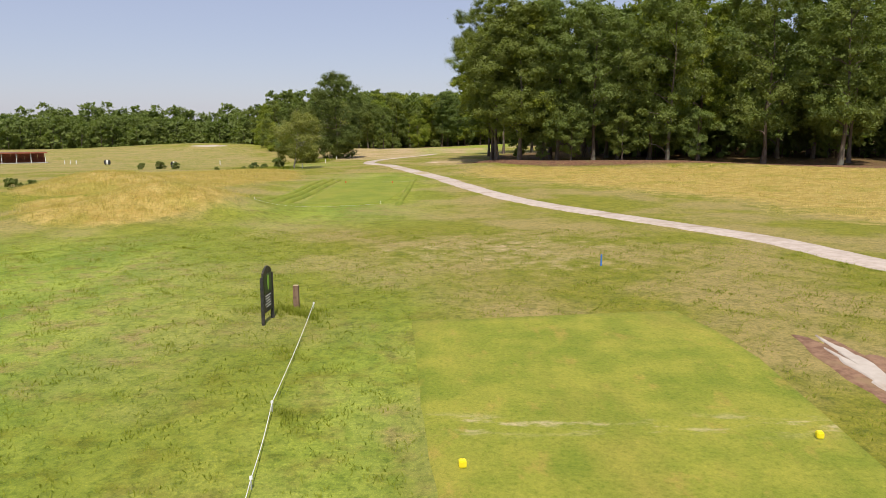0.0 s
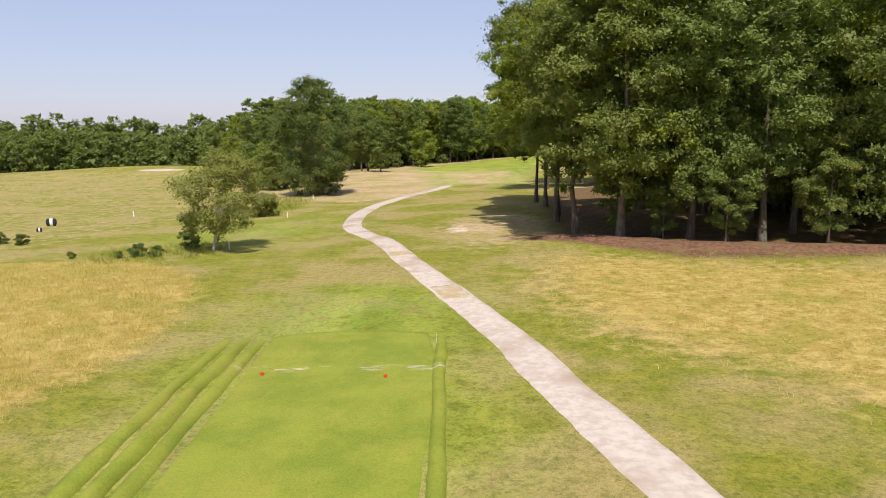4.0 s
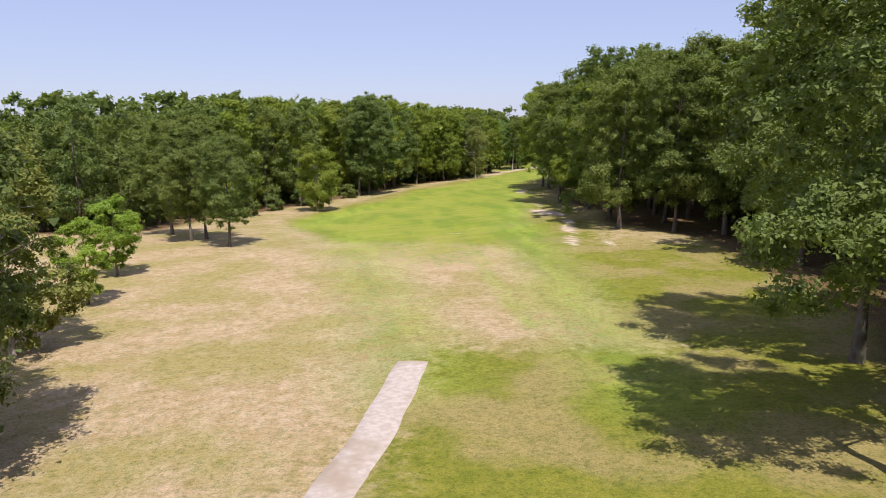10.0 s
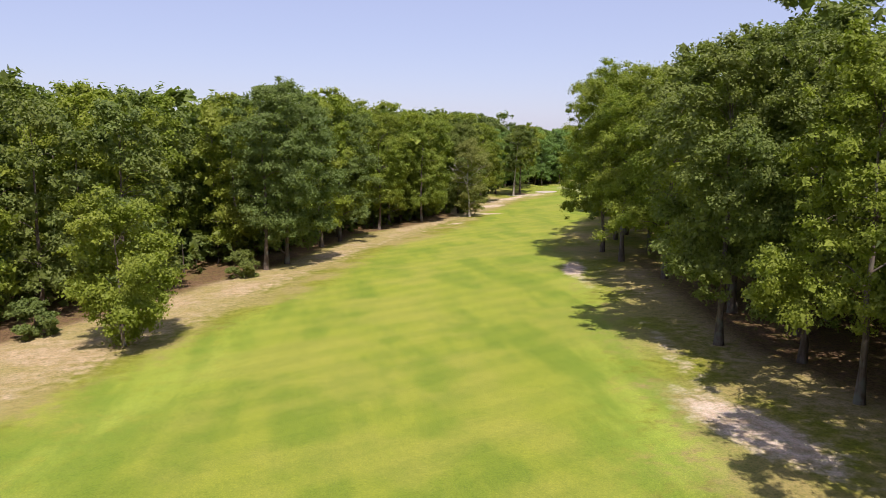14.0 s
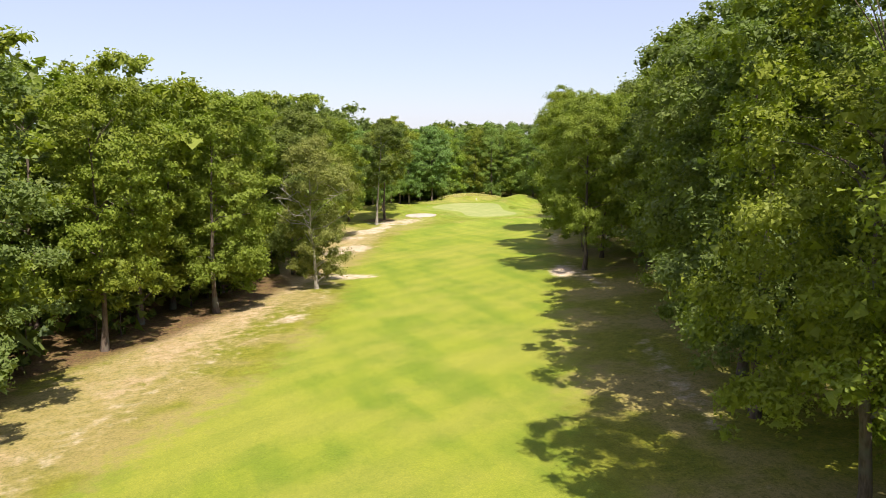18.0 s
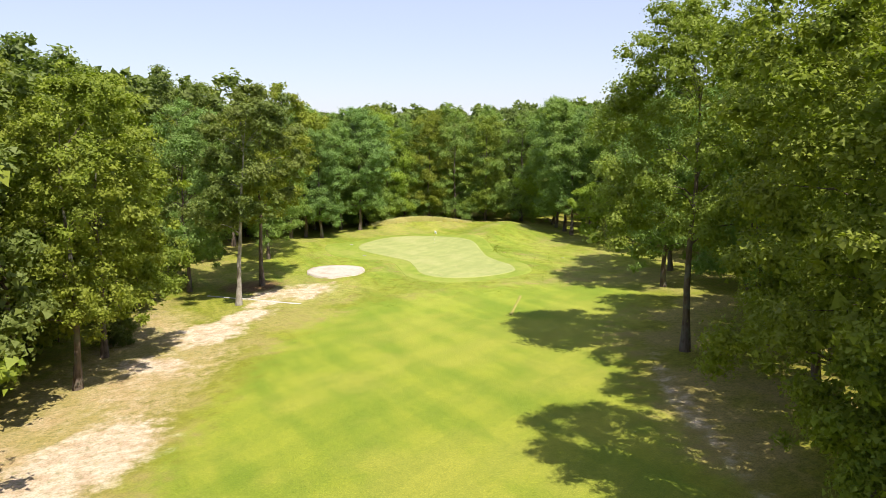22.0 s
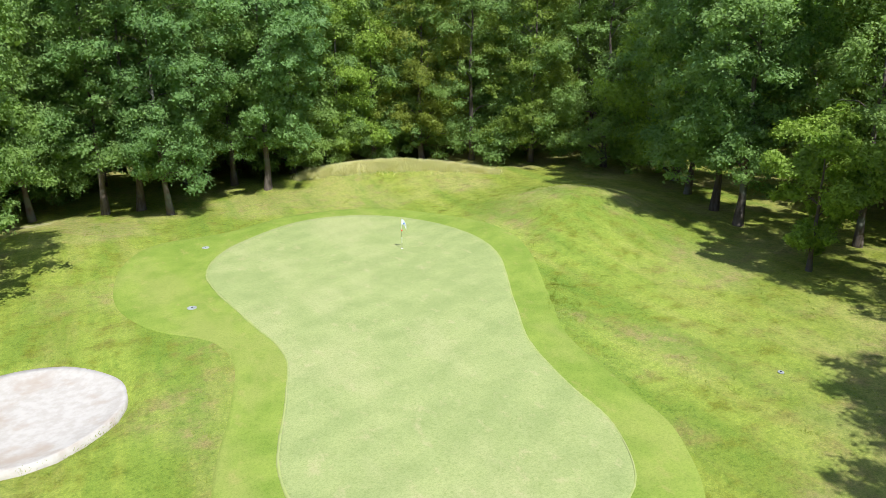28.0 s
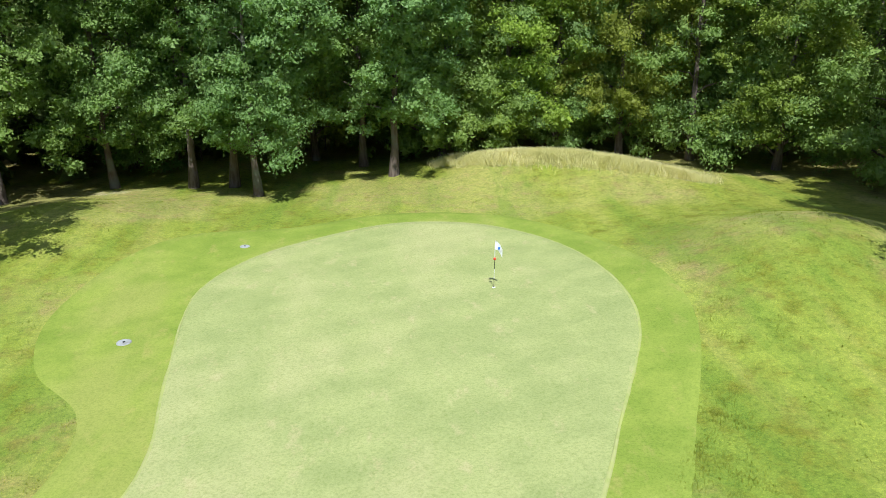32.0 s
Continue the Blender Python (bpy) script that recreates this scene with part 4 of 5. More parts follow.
rnd = random.Random(5)
SPOTS = [(8.7, 118), (8.5, 128.4), (9.8, 145.3), (9.4, 152), (15.5, 116.4), (17.4, 113.2), (22.5, 111), (27.3, 116), (32.8, 108.2), (39.2, 114), (46.2, 106.6), (54.3, 101), (14.6, 179), (23.1, 192.6), (29.2, 186), (43, 243), (40.8, 256), (44.3, 267), (34.7, 262),
         (37.1, 278), (39.2, 286), (36.1, 291.5), (46.7, 340), (45.7, 331), (45.1, 318), (60.3, 343.4), (64.7, 367.7), (67, 371), (78, 388), (79, 392.8), (73.5, 398), (81, 405), (83, 412), (86.1, 403), (85.5, 416), (97.2, 438), (113.5, 457), (133, 488), (129.4, 475.8), (130.1, 494.8), (131.5, 498.5), (133.4, 503.4)]
SPOTS_WEST = [(-0.5, 345), (2.2, 349.5), (10.9, 373.5), (19.5, 390.2), (25.9, 406), (29.9, 401), (31.8, 413), (42.4, 422), (56.3, 458), (58.6, 466), (69, 488), (82.3, 503), (91, 521.5), (93.6, 521.6), (95.7, 519), (104, 522.5), (101.8, 526.5), (85.8, 522), (80.5, 518)]
# (97, 427) to (121, 463.5) and (73, 379): unseen trees, added to shade the ground
SPOTS += [(11.8, 114), (9.5, 134), (97, 427), (103, 430), (108, 440.5), (18, 124), (20, 138), (121, 463.5), (32.5, 252.5), (38, 247), (90, 408), (93, 421), (88, 396), (54, 352), (58, 357), (64, 360), (51, 327), (53, 338), (73, 379)]
CLOSE = {(9.5, 134), (14.6, 179), (23.1, 192.6), (46.7, 340), (45.7, 331), (45.1, 318), (73.5, 398), (85.5, 416), (97.2, 438), (64.7, 367.7)}
# In the east the darker leaf before y 386 puts the wood's shade into colour.
for i, (x, y) in enumerate(SPOTS):
    near = HERO[(1, 2)[i % 2]] if i < 4 else HERO[2] if (x, y) == (97.2, 438) else HERO[1] if y < 300 and (x, y) in CLOSE else HERO[(0, 2)[i % 2]] if (x, y) in CLOSE else SUNNY[i % 4] if 386 < y < 440 else COOL[i % 3] if y > 440 else MID[i % 4] if x > 132 else NEAR[i % 5]
    plant(near, x, y, rnd.uniform(0.9, 0.99) if i < 4 else 1.12 if (x, y) == (97.2, 438) else rnd.uniform(0.98, 1.18) if y < 180 else 0.98 if (x, y) in ((32.5, 252.5), (38, 247)) else rnd.uniform(1.1, 1.22) if y < 270 else rnd.uniform(0.96, 1.03) if y < 300 else 1.1 if (x, y) in ((45.7, 331), (46.7, 340)) else rnd.uniform(1.03, 1.1) if y < 373 else rnd.uniform(0.9, 1.04), rnd.uniform(0, 360), "oak_tree", rnd.uniform(0.92, 1.08), -0.4 if i < 4 else -1.0)
for i, (x, y) in enumerate(SPOTS_WEST):
    plant(COOL[i % 3] if y > 470 else SUNNY[(i * 2) % 5] if y > 360 else NEAR[(i * 2 + 1) % 5], x, y, 1.13 if y < 350 else rnd.uniform(0.97, 1.06) if y < 395 else rnd.uniform(0.96, 1.04) if y < 416 else rnd.uniform(1.0, 1.12) if y < 490 else rnd.uniform(0.92, 1.1), rnd.uniform(0, 360), "oak_tree", rnd.uniform(0.92, 1.06), 1.0)
for i, (x, y) in enumerate(((85, 528.5), (98, 530), (107.5, 528), (112, 529.5), (116.5, 530), (121, 528.5), (125.5, 526), (130, 522), (134.5, 516), (136, 508), (104, 534), (114, 536), (120, 536), (127, 533), (133, 527))):
    plant(BACK[(0, 2, 0, 1, 0, 2)[i % 6]], x, y, rnd.uniform(0.9, 1.08), rnd.uniform(0, 360), "hornbeam_tree", rnd.uniform(0.85, 1.0))
plant(SMALL, 126.9, 486.3, 1.15, 60, "young_tree")
plant(BARE, 77.2, 486.4, 1.1, 200, "oak_tree")
plant(PALE, 72.6, 478.4, 1.12, 150, "oak_tree")
plant(WITHERED, -28.5, 206.5, 1.0, 0, "withered_tree")
plant(IVY, 42.2, 407.8, 0.92, 30, "oak_tree")
for x, y, s in ((-29, 233, 1.05), (-28.1, 220.7, 0.95)):
    plant(SMALL, x, y, s, rnd.uniform(0, 360), "young_tree")
for x, y, s in ((-20.1, 249.5, 0.62), (-24.2, 258, 0.68), (-25.8, 256, 0.66), (-30.1, 265, 0.72)):
    plant(NEAR[1], x, y, s, rnd.uniform(0, 360), "oak_tree", 1.1)
for x, y, s in ((18.9, 109.2, 0.85), (12.0, 116.2, 0.8), (26, 107.5, 0.9), (15.2, 113.2, 0.6), (36, 105, 1.0)):
    plant(SAPLING, x, y, s, rnd.uniform(0, 360), "young_tree")
plant(FIELD, -23.5, 116, 1.0, -10, "field_tree")
plant(LONE, -10.3, 306.5, 1.0, 40, "oak_tree")
plant(BIG, -26.8, 187.5, 1.07, 70, "oak_tree")
plant(BUSH, -27.5, 148.5, 1.0, 0, "bush")
for i, (x, y) in enumerate(((-38, 203), (-43, 214), (-48, 225), (-53, 237), (-58, 249), (-63, 260), (-40, 218), (-46, 232))):
    plant(HEDGE[i % 2], x, y, rnd.uniform(0.62, 0.85), rnd.uniform(0, 360), "row_tree", 1.0)
for x, y, s in ((-24, 302, 1.1), (-19.5, 313, 0.9), (-27, 299, 0.8), (-14, 322, 1.0), (-3, 340, 0.9), (44, 420, 0.9), (28.5, 188, 0.6), (60, 470, 0.8)):
    plant(SHRUB, x, y, s, rnd.uniform(0, 360), "edge_shrub")


def lowered(x, y):
    """How the height of the wood changes along the hole."""
    if y > 470:
        return 0.92 if x > 88 else 1.1
    if y > 400 and x < 60:
        return 1.05
    if 335 < y <= 400 and x < 42:
        return float(np.interp(x, (-5, 25), (1.02, 1.16)))
    return float(np.interp(x, (-75, -45, -25, -12, 4), (0.76, 0.83, 0.96, 1.06, 1.12))) * (1.0 if y > 305 else 0.92) if x < 4 and y > 180 else 1.0


def places(wood, step, box, depth, clear=3.6, scale=(0.96, 1.09)):
    """Spots scattered through a wood within the given depths from its edge."""
    p = np.array(wood, float)
    gx, gy = [g.ravel() for g in np.meshgrid(np.arange(box[0], box[1], step), np.arange(box[2], box[3], step))]
    r = np.random.default_rng(int(step * 10 + depth[1]))
    gx, gy = gx + r.uniform(-0.42, 0.42, gx.size) * step, gy + r.uniform(-0.42, 0.42, gx.size) * step
    deep = (inside(gx, gy, p, 100.0) - 0.5) * 200
    out = []
    for x, y, d in zip(gx, gy, deep):
        if depth[0] < d <= depth[1] and not any((x - a) ** 2 + (y - b) ** 2 < clear * clear for a, b in taken):
            taken.append((x, y))
            out.append((x, y, rnd.uniform(*scale) * lowered(x, y), rnd.uniform(0, 6.28)))
    return out


EAST_BOX, WEST_BOX, FAR_BOX = (0, 190, 80, 600), (-75, 140, 262, 620), (-330, -75, 180, 345)
count = 0
for wood, box, k, step, first in ((WOOD_EAST, (0, 190, 80, 122), 1.08, 9.0, 7.0), (WOOD_EAST, (0, 190, 122, 182), 1.16, 10.5, 16.0), (WOOD_EAST, (0, 190, 182, 300), 1.16, 8.0, 5.0), (WOOD_EAST, (0, 190, 300, 372), 1.03, 8.0, 3.5), (WOOD_EAST, (0, 190, 372, 440), 1.0, 8.0, 6.0), (WOOD_EAST, (0, 190, 440, 600), 1.0, 8.0, 7.0), (WOOD_WEST, WEST_BOX, 1.03, 7.6, 2.5)):
    for x, y, s, a in places(wood, step, box, (first, 21), 5.2):
        if 60 < x < 97 and 486 < y < 517:        # open ground west of the green
            continue
        plant((MID_SUNNY if 330 < y < 470 else MID)[count % 4], x, y, s * k, math.degrees(a), "oak_tree", rnd.uniform(0.9, 1.1))
        count += 1
for wood, box, k, nm in ((WOOD_EAST, EAST_BOX, 1.08, "east"), (WOOD_WEST, WEST_BOX, 1.07, "west")):
    deep = places(wood, 6.6, box, (19, 47), 4.2, (1.02 * k, 1.14 * k))
    mass("woodland", "dense oak woodland behind the edge trees", "woodland", DEEP, deep, LEAF)
    keep, taken[:] = list(taken), []
    low = places(wood, 4.6, box, (22 if nm == "east" else 6, 40), 0.5, (0.6, 1.25))
    mass("understorey", "dark leafy undergrowth beneath the woodland trees", "undergrowth", UNDER, low, LEAF)
    taken[:] = keep
mass("far_woodland", "distant belt of woodland behind the open field", "woodland", FAR, places(WOOD_WEST, 5.6, FAR_BOX, (0, 60), 3.2, (0.68, 0.94)), LEAF)
mass("far_undergrowth", "low growth along the distant woodland", "undergrowth", UNDER, places(WOOD_WEST, 5.0, FAR_BOX, (0, 14), 2.0, (1.1, 2.0)), LEAF)
CANOPY = [tree_arrays(91 + i, 22, 6.4, 0.2, 150, 2.2, 40, shape="round", limbs=0, flat=0.9) for i in range(3)]
for wood, box in ((WOOD_EAST, (0, 330, 20, 660)), (WOOD_WEST, (-75, 140, 262, 680))):
    mass("deep_woodland", "closed canopy of the wood far from the fairway", "woodland", CANOPY, places(wood, 9.0, box, (46, 92), 4.0, (0.78, 0.98)), LEAF)


# ---- grass tufts ----
def tufts(name, label, spots, tall, wide, blades, mat, seed, broad=1.0):
    """Clumps of standing blades, joined into one mesh of stuff."""
    r = np.random.default_rng(seed)
    p = np.repeat(np.asarray(spots), blades, 0)
    k = len(p)
    p = p + r.normal(0, wide, p.shape)
    z = height(p[:, 0], p[:, 1]) - 0.02
    a = r.uniform(0, 6.28, k)
    h = tall * r.uniform(0.5, 1.3, k)
    w = (h * r.uniform(0.012, 0.03, k) + 0.005) * broad
    lean = h * r.uniform(0.2, 1.0, k)
    b = r.uniform(0, 6.28, k)
    base = np.column_stack([p, z])
    side = np.column_stack([np.cos(a) * w, np.sin(a) * w, np.zeros(k)])
    tip = base + np.column_stack([np.cos(b) * lean, np.sin(b) * lean, h])
    mid = (base + tip) / 2 + np.column_stack([np.zeros(k), np.zeros(k), h * 0.12])
    v = np.stack([base - side, base + side, mid + side * 0.7, tip, mid - side * 0.7], 1).reshape(-1, 3)
    i = np.arange(k)[:, None] * 5
    f = np.vstack([i + (0, 1, 2, 4), i + (4, 2, 3, 3)])
    tri = np.vstack([i + (0, 1, 2), i + (0, 2, 4), i + (4, 2, 3)])
    return tagged(new(name, mesh_of(name, v, tri, mat)), label, "grass", kind="stuff")


def strew(poly, n, seed, soft=2.0, box=None):
    """Random spots inside an outline, clustered."""
    r = np.random.default_rng(seed)
    p = np.array(poly)
    lo, hi = (p.min(0), p.max(0)) if box is None else (np.array(box[:2]), np.array(box[2:]))
    q = r.uniform(lo, hi, (n * 4, 2))
    q = q + 0.6 * np.column_stack([np.sin(q[:, 1] * 1.9), np.sin(q[:, 0] * 2.3)])
    return q[inside(q[:, 0], q[:, 1], p, soft) > r.uniform(0.3, 0.9, len(q))][:n]


golden_spots = strew(GOLD_WEST, 16000, 1, 2.5)
golden_spots = golden_spots[near_line(golden_spots[:, 0], golden_spots[:, 1], [(-32, 57), (-25, 61), (-21, 65.5), (-19, 71.5)], 0.5, 0.8) < 0.4]
tufts("golden_grass", "tall dry golden rough grass on the mounds", golden_spots, 0.24, 0.26, 8, BLADE, 1, 0.8)
tufts("meadow_grass", "dry golden meadow grass before the wood", strew(MEADOW, 7000, 2, 6.0, (2, 45, 75, 108)), 0.22, 0.25, 4, BLADE, 2)
tufts("mound_grass", "long dry grass on the mound behind the green", strew(blotch(114.3, 521.2, 9, 1.6, -22, 3), 8000, 3, 1.2), 0.42, 0.22, 8, BLADE_PALE, 3, 0.9)
tufts("rough_grass", "uncut green grass round the sign and pegs", np.vstack([strew(blotch(-4.7, 22.0, 1.5, 0.9, 0, 4), 260, 4, 0.5), strew(blotch(-3.3, 13.9, 0.4, 0.6, 0, 5), 60, 5, 0.2)]), 0.16, 0.08, 6, BLADE_GREEN, 4)
near_tee = strew([(-26, 8), (12, 8), (20, 30), (10, 42), (-14, 42), (-28, 32)], 20000, 8, 2.0)
near_tee = near_tee[(inside(near_tee[:, 0], near_tee[:, 1], [(-0.9, 20.9), (7.3, 22.1), (7.8, 17), (7, 3), (0.2, 3)], 0.2) < 0.3) & (inside(near_tee[:, 0], near_tee[:, 1], [(9, 11), (11.2, 11), (11.2, 19.5), (9, 19.5)], 0.2) < 0.3)]
tufts("tee_rough", "short uneven grass round the tee", near_tee, 0.08, 0.09, 3, BLADE_GREEN, 8, 2.0)
around = strew([(78, 468), (112, 462), (126, 478), (130, 500), (124, 516), (104, 520), (86, 518), (80, 500)], 24000, 9, 2.0)
around = around[(inside(around[:, 0], around[:, 1], APRON_EDGE, 0.3) < 0.3) & (inside(around[:, 0], around[:, 1], BUNKER, 0.3) < 0.3)]
lush_clumps = np.vstack([strew(blotch(112.9, 489.5, 0.8, 3.6, -24, 21, 0.3), 420, 11, 0.6), strew(blotch(115.6, 496, 0.5, 2.5, -20, 22, 0.3), 120, 12, 0.5)])
tufts("long_rough", "thick darker green uncut grass beside the fringe", lush_clumps, 0.1, 0.09, 4, BLADE_GREEN, 12)
tufts("green_rough", "short uneven grass round the putting green", around, 0.07, 0.1, 3, BLADE_GREEN, 9, 1.8)
tufts("bank_grass", "uncut grass and weeds along the field edge", np.vstack([strew([(-33, 108), (-22, 112), (-24, 122), (-34, 118)], 500, 6, 1.0), strew([(-32, 150), (-24, 146), (-26, 184), (-34, 186)], 900, 7, 2.0)]), 0.4, 0.14, 5, BLADE_GREEN, 5)


# ---- things on the tee ----
def box(size, at=(0, 0, 0), bevel=0.0, bm=None):
    bm = bm or bmesh.new()
    made = bmesh.ops.create_cube(bm, size=1.0, matrix=Matrix.Translation(at) @ Matrix.Diagonal((*size, 1)))
    if bevel:
        bmesh.ops.bevel(bm, geom=list({e for v in made["verts"] for e in v.link_edges}), offset=bevel, segments=2, affect="EDGES")
    return bm


def rod(r1, r2, h, z=0.0, x=0.0, y=0.0, sides=12, bm=None):
    bm = bm or bmesh.new()
    bmesh.ops.create_cone(bm, cap_ends=True, segments=sides, radius1=r1, radius2=r2, depth=h, matrix=Matrix.Translation((x, y, z + h / 2)))
    return bm


def tee_sign(x, y, turn):
    s = thing("tee_sign", x, y, "dark tee sign board with arched top between two posts", "sign", "", turn)
    for k in (-0.45, 0.45):
        p = part("post", box((0.09, 0.09, 1.6), (k, 0, 0.6), 0.01), PAINT_DARK, s)
    bm = bmesh.new()
    pts = [(-0.4, 0.32), (0.4, 0.32), (0.4, 1.5)] + [(0.4 - 0.1 * i, 1.5 + 0.17 * math.sin(math.pi * i / 8)) for i in range(1, 8)] + [(-0.4, 1.5)]
    f = bm.faces.new([bm.verts.new((px, -0.025, pz)) for px, pz in pts])
    bm.normal_update()
    e = bmesh.ops.extrude_face_region(bm, geom=[f])
    bmesh.ops.translate(bm, verts=[g for g in e["geom"] if isinstance(g, bmesh.types.BMVert)], vec=(0, 0.05, 0))
    bmesh.ops.recalc_face_normals(bm, faces=bm.faces)
    board = part("board", bm, PAINT_DARK, s)
    part("panel", box((0.7, 0.008, 0.55), (0, -0.029, 1.16)), PAINT_GREEN, board, "dark green picture panel")
    bm = bmesh.new()
    bmesh.ops.create_cone(bm, cap_ends=True, segments=20, radius1=0.12, radius2=0.12, depth=0.006, matrix=Matrix.Translation((0.03, -0.036, 1.18)) @ Matrix.Rotation(radians(90), 4, "X") @ Matrix.Diagonal((0.7, 1.9, 1, 1)))
    part("hole_drawing", bm, LIME, board, "lime green hole drawing")
    for i in range(5):
        part("text_bar", box((0.5 - 0.07 * (i % 3), 0.006, 0.025), (-0.03 * (i % 2), -0.028, 0.8 - i * 0.08)), WHITE, board, "pale line of print")


tee_sign(-5.15, 21.0, 86)
post = thing("wooden_post", -4.65, 22.7, "short weathered wooden post in long grass", "post")
part("shaft", box((0.17, 0.17, 0.85), (0, 0, 0.28), 0.012), WOOD, post)
part("sawn_top", box((0.15, 0.15, 0.012), (0, 0, 0.71), 0.003), WOOD_END, post, "pale sawn top")

PEGS = [(-4.05, 22.4), (-3.45, 14.1), (-3.05, 10.9), (-2.3, 4.5)]
for x, y in PEGS + [(-13.7, 53.3), (-4.9, 57.6)]:
    p = thing("rope_peg", x, y, "short white peg holding the rope", "peg", "rope pegs")
    part("stake", rod(0.012, 0.012, 0.26, -0.05), WHITE, p)
    part("eye", rod(0.03, 0.026, 0.045, 0.19), WHITE, p)


def rope(name, pts, r, z, label, mat):
    v, k = [], 0
    for (ax, ay), (bx, by) in zip(pts[:-1], pts[1:]):
        for i in range(12):
            t = i / 12
            x, y = ax + (bx - ax) * t, ay + (by - ay) * t
            v.append((x, y, gz(x, y) + z - 0.1 * math.sin(math.pi * t) * min(1, z * 4)))
    v.append((*pts[-1], gz(*pts[-1]) + z))
    tv, tf = tube(v, np.full(len(v), r), 6)
    return tagged(new(name, mesh_of(name, tv, tf, mat, True)), label, "rope")


rope("rope", PEGS, 0.008, 0.2, "thin white rope strung along the tee", WHITE)
rope("cord", [(-13.7, 53.3), (-10.5, 54.6), (-7.5, 56), (-4.9, 57.6)], 0.004, 0.05, "thin pale cord before the forward tee", WHITE)
rope("cord", [(-3.55, 87.6), (-3.5, 83), (-3.6, 78)], 0.01, 0.05, "thin pale cord beside the forward tee", WHITE)
for x, y, m, c in ((0.33, 11.65, YELLOW, "yellow"), (6.95, 12.8, YELLOW, "yellow"), (-10.8, 81.7, RED, "red"), (-5.6, 81.2, RED, "red")):
    k = thing("tee_marker", x, y, c + " plastic cube tee marker standing on mown turf", "tee marker", c + " tee markers", 12 * x, 0.03)
    part("block", box((0.13, 0.13, 0.13), (0, 0, 0.065), 0.018), m, k)
    part("spike", rod(0.006, 0.01, 0.1, -0.1, sides=6), BLACK, k)
k = thing("blue_stake", 6.55, 29.9, "slim blue marker stake in dry grass", "stake")
part("shaft", rod(0.035, 0.03, 0.5, -0.05), BLUE, k)
part("cap", rod(0.03, 0.012, 0.03, 0.45), BLUE, k)
for x, y in ((-22.2, 116.5), (-23.1, 145.3), (-26, 180.5), (-25.5, 177.4)):
    k = thing("white_stake", x, y, "short white boundary stake in the rough", "stake", "boundary stakes")
    part("shaft", box((0.07, 0.05, 0.85), (0, 0, 0.3), 0.006), WHITE, k)
    part("cap", box((0.08, 0.06, 0.02), (0, 0, 0.735), 0.004), WHITE, k)

# ---- practice field ----
for x, y, s in ((-52.3, 143.5, 1.0), (-74.5, 163.9, 1.1), (-50.0, 136.5, 0.5)):
    k = thing("range_target", x, y, "black and white striped practice target on the field", "target", "range targets", 15)
    for i, (px, m) in enumerate(((-0.36 * s, BLACK), (0, WHITE), (0.36 * s, BLACK))):
        bm = bmesh.new()
        bmesh.ops.create_uvsphere(bm, u_segments=16, v_segments=10, radius=0.5 * s, matrix=Matrix.Translation((px, 0, 0.5 * s)) @ Matrix.Diagonal((0.55, 0.45, 1.0, 1)))
        part("panel", bm, m, k, "white middle panel" if i == 1 else "black side panel")
for x, y in ((-84.9, 168.3), (-86.5, 168.8), (-83.4, 168), (-46.7, 154.7)):
    k = thing("field_post", x, y, "small white distance post on the practice field", "post", "distance posts")
    part("shaft", box((0.14, 0.08, 0.9), (0, 0, 0.4), 0.01), WHITE, k)
    part("foot", box((0.24, 0.18, 0.06), (0, 0, 0.02), 0.01), CONCRETE, k)


def shelter(x, y, turn):
    s = thing("range_shelter", x, y, "long low open shelter of red boards with white posts", "shelter", "", turn)
    for i in range(15):
        part("back_board", box((1.38, 0.05, 2.2), (-9.8 + 1.4 * i, 2.2, 1.1), 0.008), BRICK_RED, s)
    for i in range(8):
        part("post", box((0.14, 0.14, 2.35), (-10.5 + 3 * i, -1.2, 1.17), 0.01), WHITE, s)
        part("partition", box((0.06, 2.0, 1.3), (-10.5 + 3 * i, 0.9, 0.65), 0.008), BRICK_RED, s)
    roof = part("roof", box((22, 4.4, 0.14), (0, 0.5, 2.46), 0.02), ROOFING, s, "flat dark roof")
    part("fascia", box((22, 0.05, 0.28), (0, -1.73, 2.42), 0.006), BRICK_RED, roof)
    part("slab", box((22, 4, 0.12), (0, 0.5, 0.0), 0.01), CONCRETE, s)


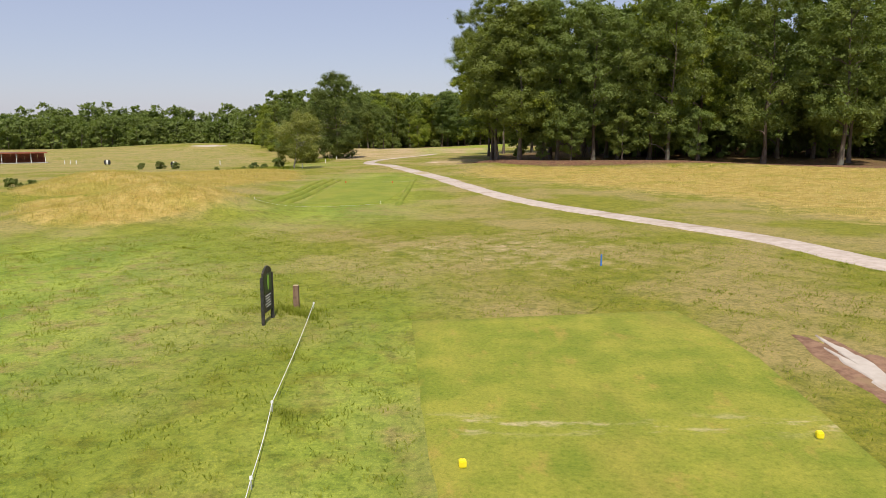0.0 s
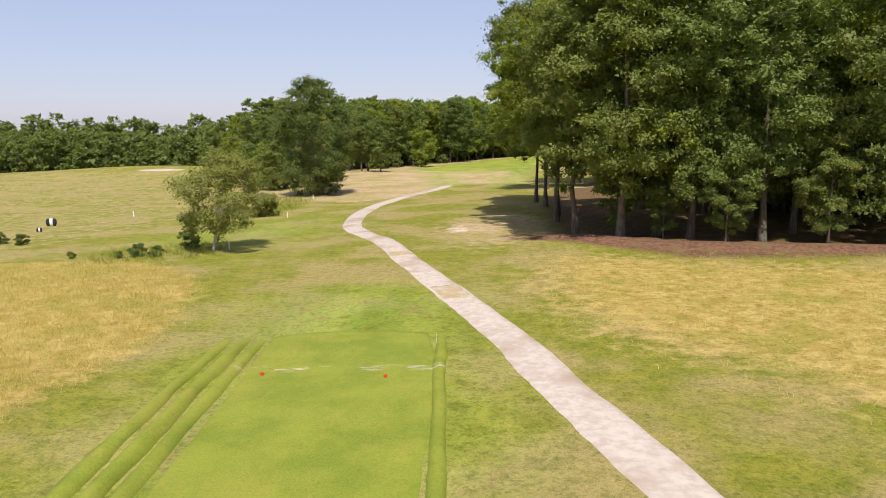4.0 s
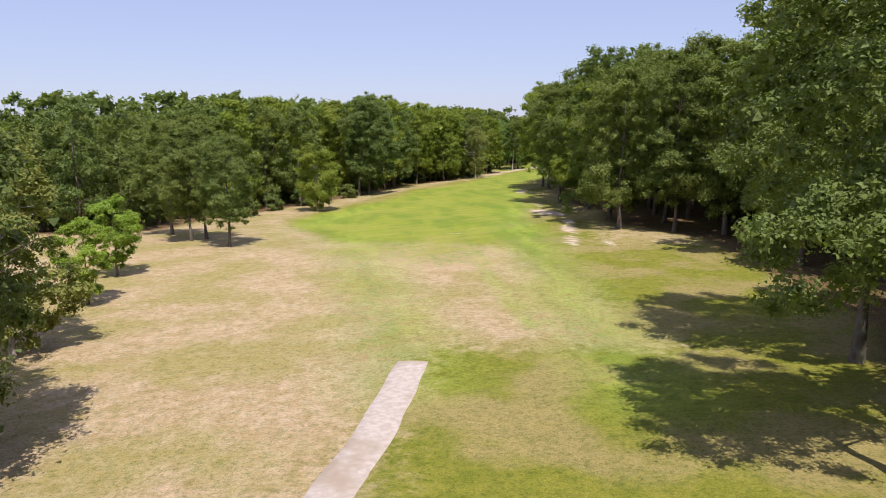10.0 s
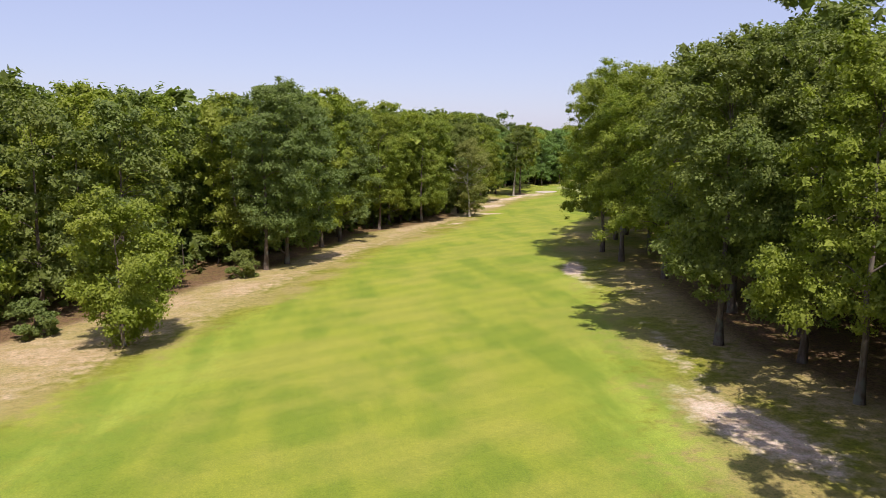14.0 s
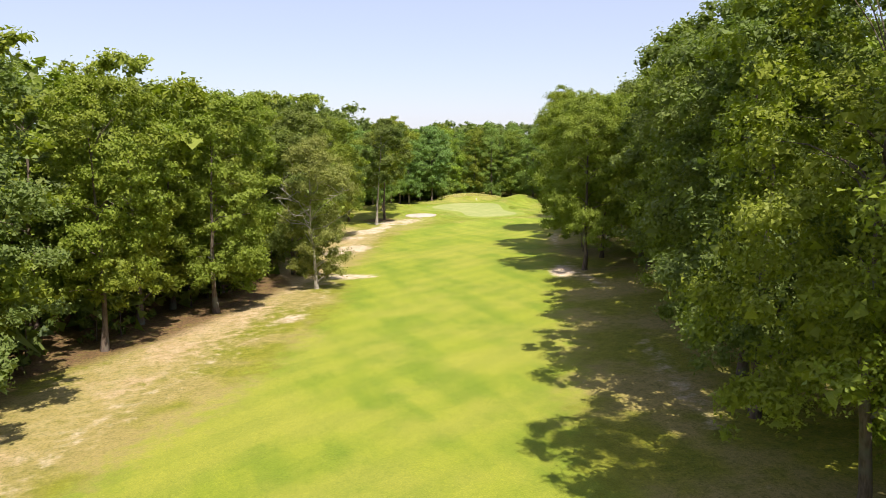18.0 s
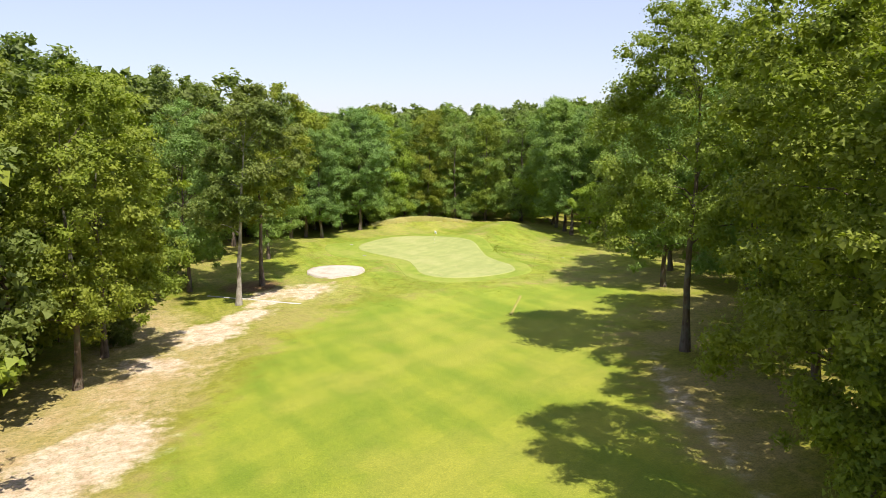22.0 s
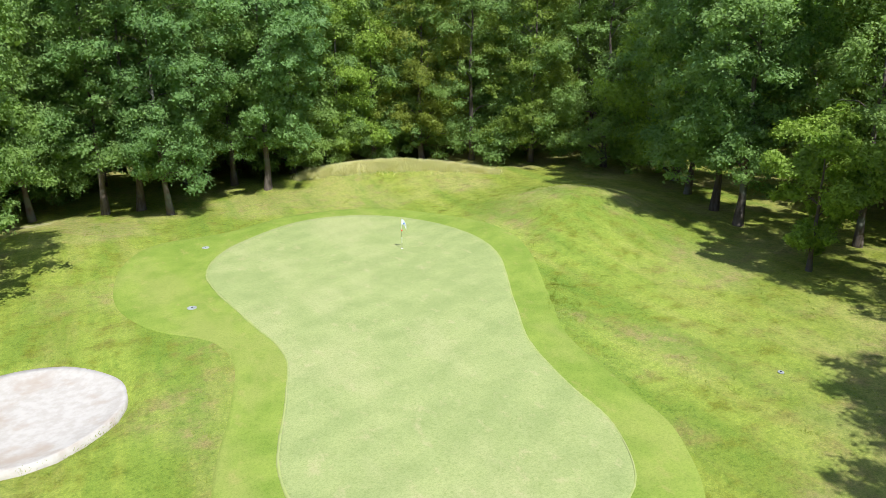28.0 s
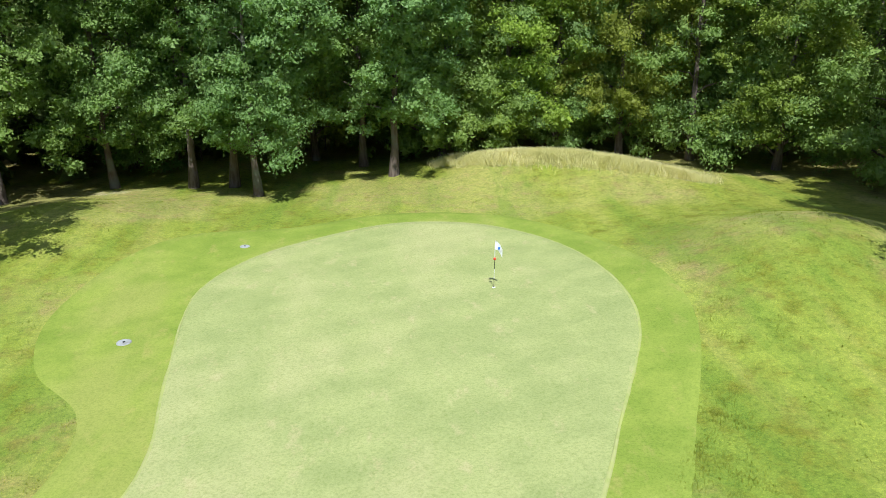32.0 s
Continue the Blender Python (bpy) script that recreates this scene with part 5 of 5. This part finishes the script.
shelter(-104.5, 172, 32)
for i, (x, y, s) in enumerate(((-41, 70, 0.36), (-38.5, 69, 0.25), (-48, 125, 0.36), (-45, 124, 0.3), (-51.5, 126, 0.28), (-29.1, 113.7, 0.3), (-27.5, 113.6, 0.24), (-30.5, 113.2, 0.16), (-26.4, 118.6, 0.42), (-35, 114, 0.16))):
    plant(SHRUB, x, y, s, 40 * i, "field_shrub")

# ---- putting green ----
fx, fy = 108.35, 501.4
k = thing("flagstick", fx, fy, "white flag on a thin banded stick in the hole", "flagstick", "", 0, 0.045)
for i in range(5):
    part("stick_band", rod(0.011, 0.011, 0.4, 0.4 * i - 0.02, sides=10), BLACK if i in (0, 2) else WHITE, k, "dark band" if i in (0, 2) else "white band")
bm = bmesh.new()
bmesh.ops.create_grid(bm, x_segments=8, y_segments=4, size=0.5)
for v in bm.verts:
    px, py = v.co.x + 0.5, v.co.y
    v.co = Vector((0.012 + 0.28 * px, 0.06 * math.sin(px * 5) * px, 1.78 + 0.34 * py - 0.34 * px * px))
e = bmesh.ops.extrude_face_region(bm, geom=list(bm.faces))
bmesh.ops.translate(bm, verts=[g for g in e["geom"] if isinstance(g, bmesh.types.BMVert)], vec=(0, 0.006, 0))
flag = part("flag", bm, WHITE, k, "limp white cloth flag")
part("flag_print", box((0.09, 0.008, 0.1), (0.16, -0.006, 1.66), 0.002), BLUE, flag, "small blue print")
bm = bmesh.new()
bmesh.ops.create_uvsphere(bm, u_segments=14, v_segments=8, radius=0.06, matrix=Matrix.Translation((0, 0, 1.22)))
part("marker_ball", bm, RED, k, "orange-red position ball")
part("cup_rim", rod(0.065, 0.065, 0.012, -0.004, sides=20), WHITE, k)
for x, y, r in ((95.0, 497.75, 0.26), (97.0, 508.3, 0.24), (116, 478.3, 0.13)):
    k = thing("sprinkler_cover", x, y, "pale round sprinkler cover set in the turf", "sprinkler cover", "sprinkler covers", 0, 0.02)
    part("lid", rod(r, r * 0.94, 0.03, 0.0, sides=20), LID, k)
    part("nozzle", rod(0.05, 0.045, 0.02, 0.03, sides=12), BLACK, k)
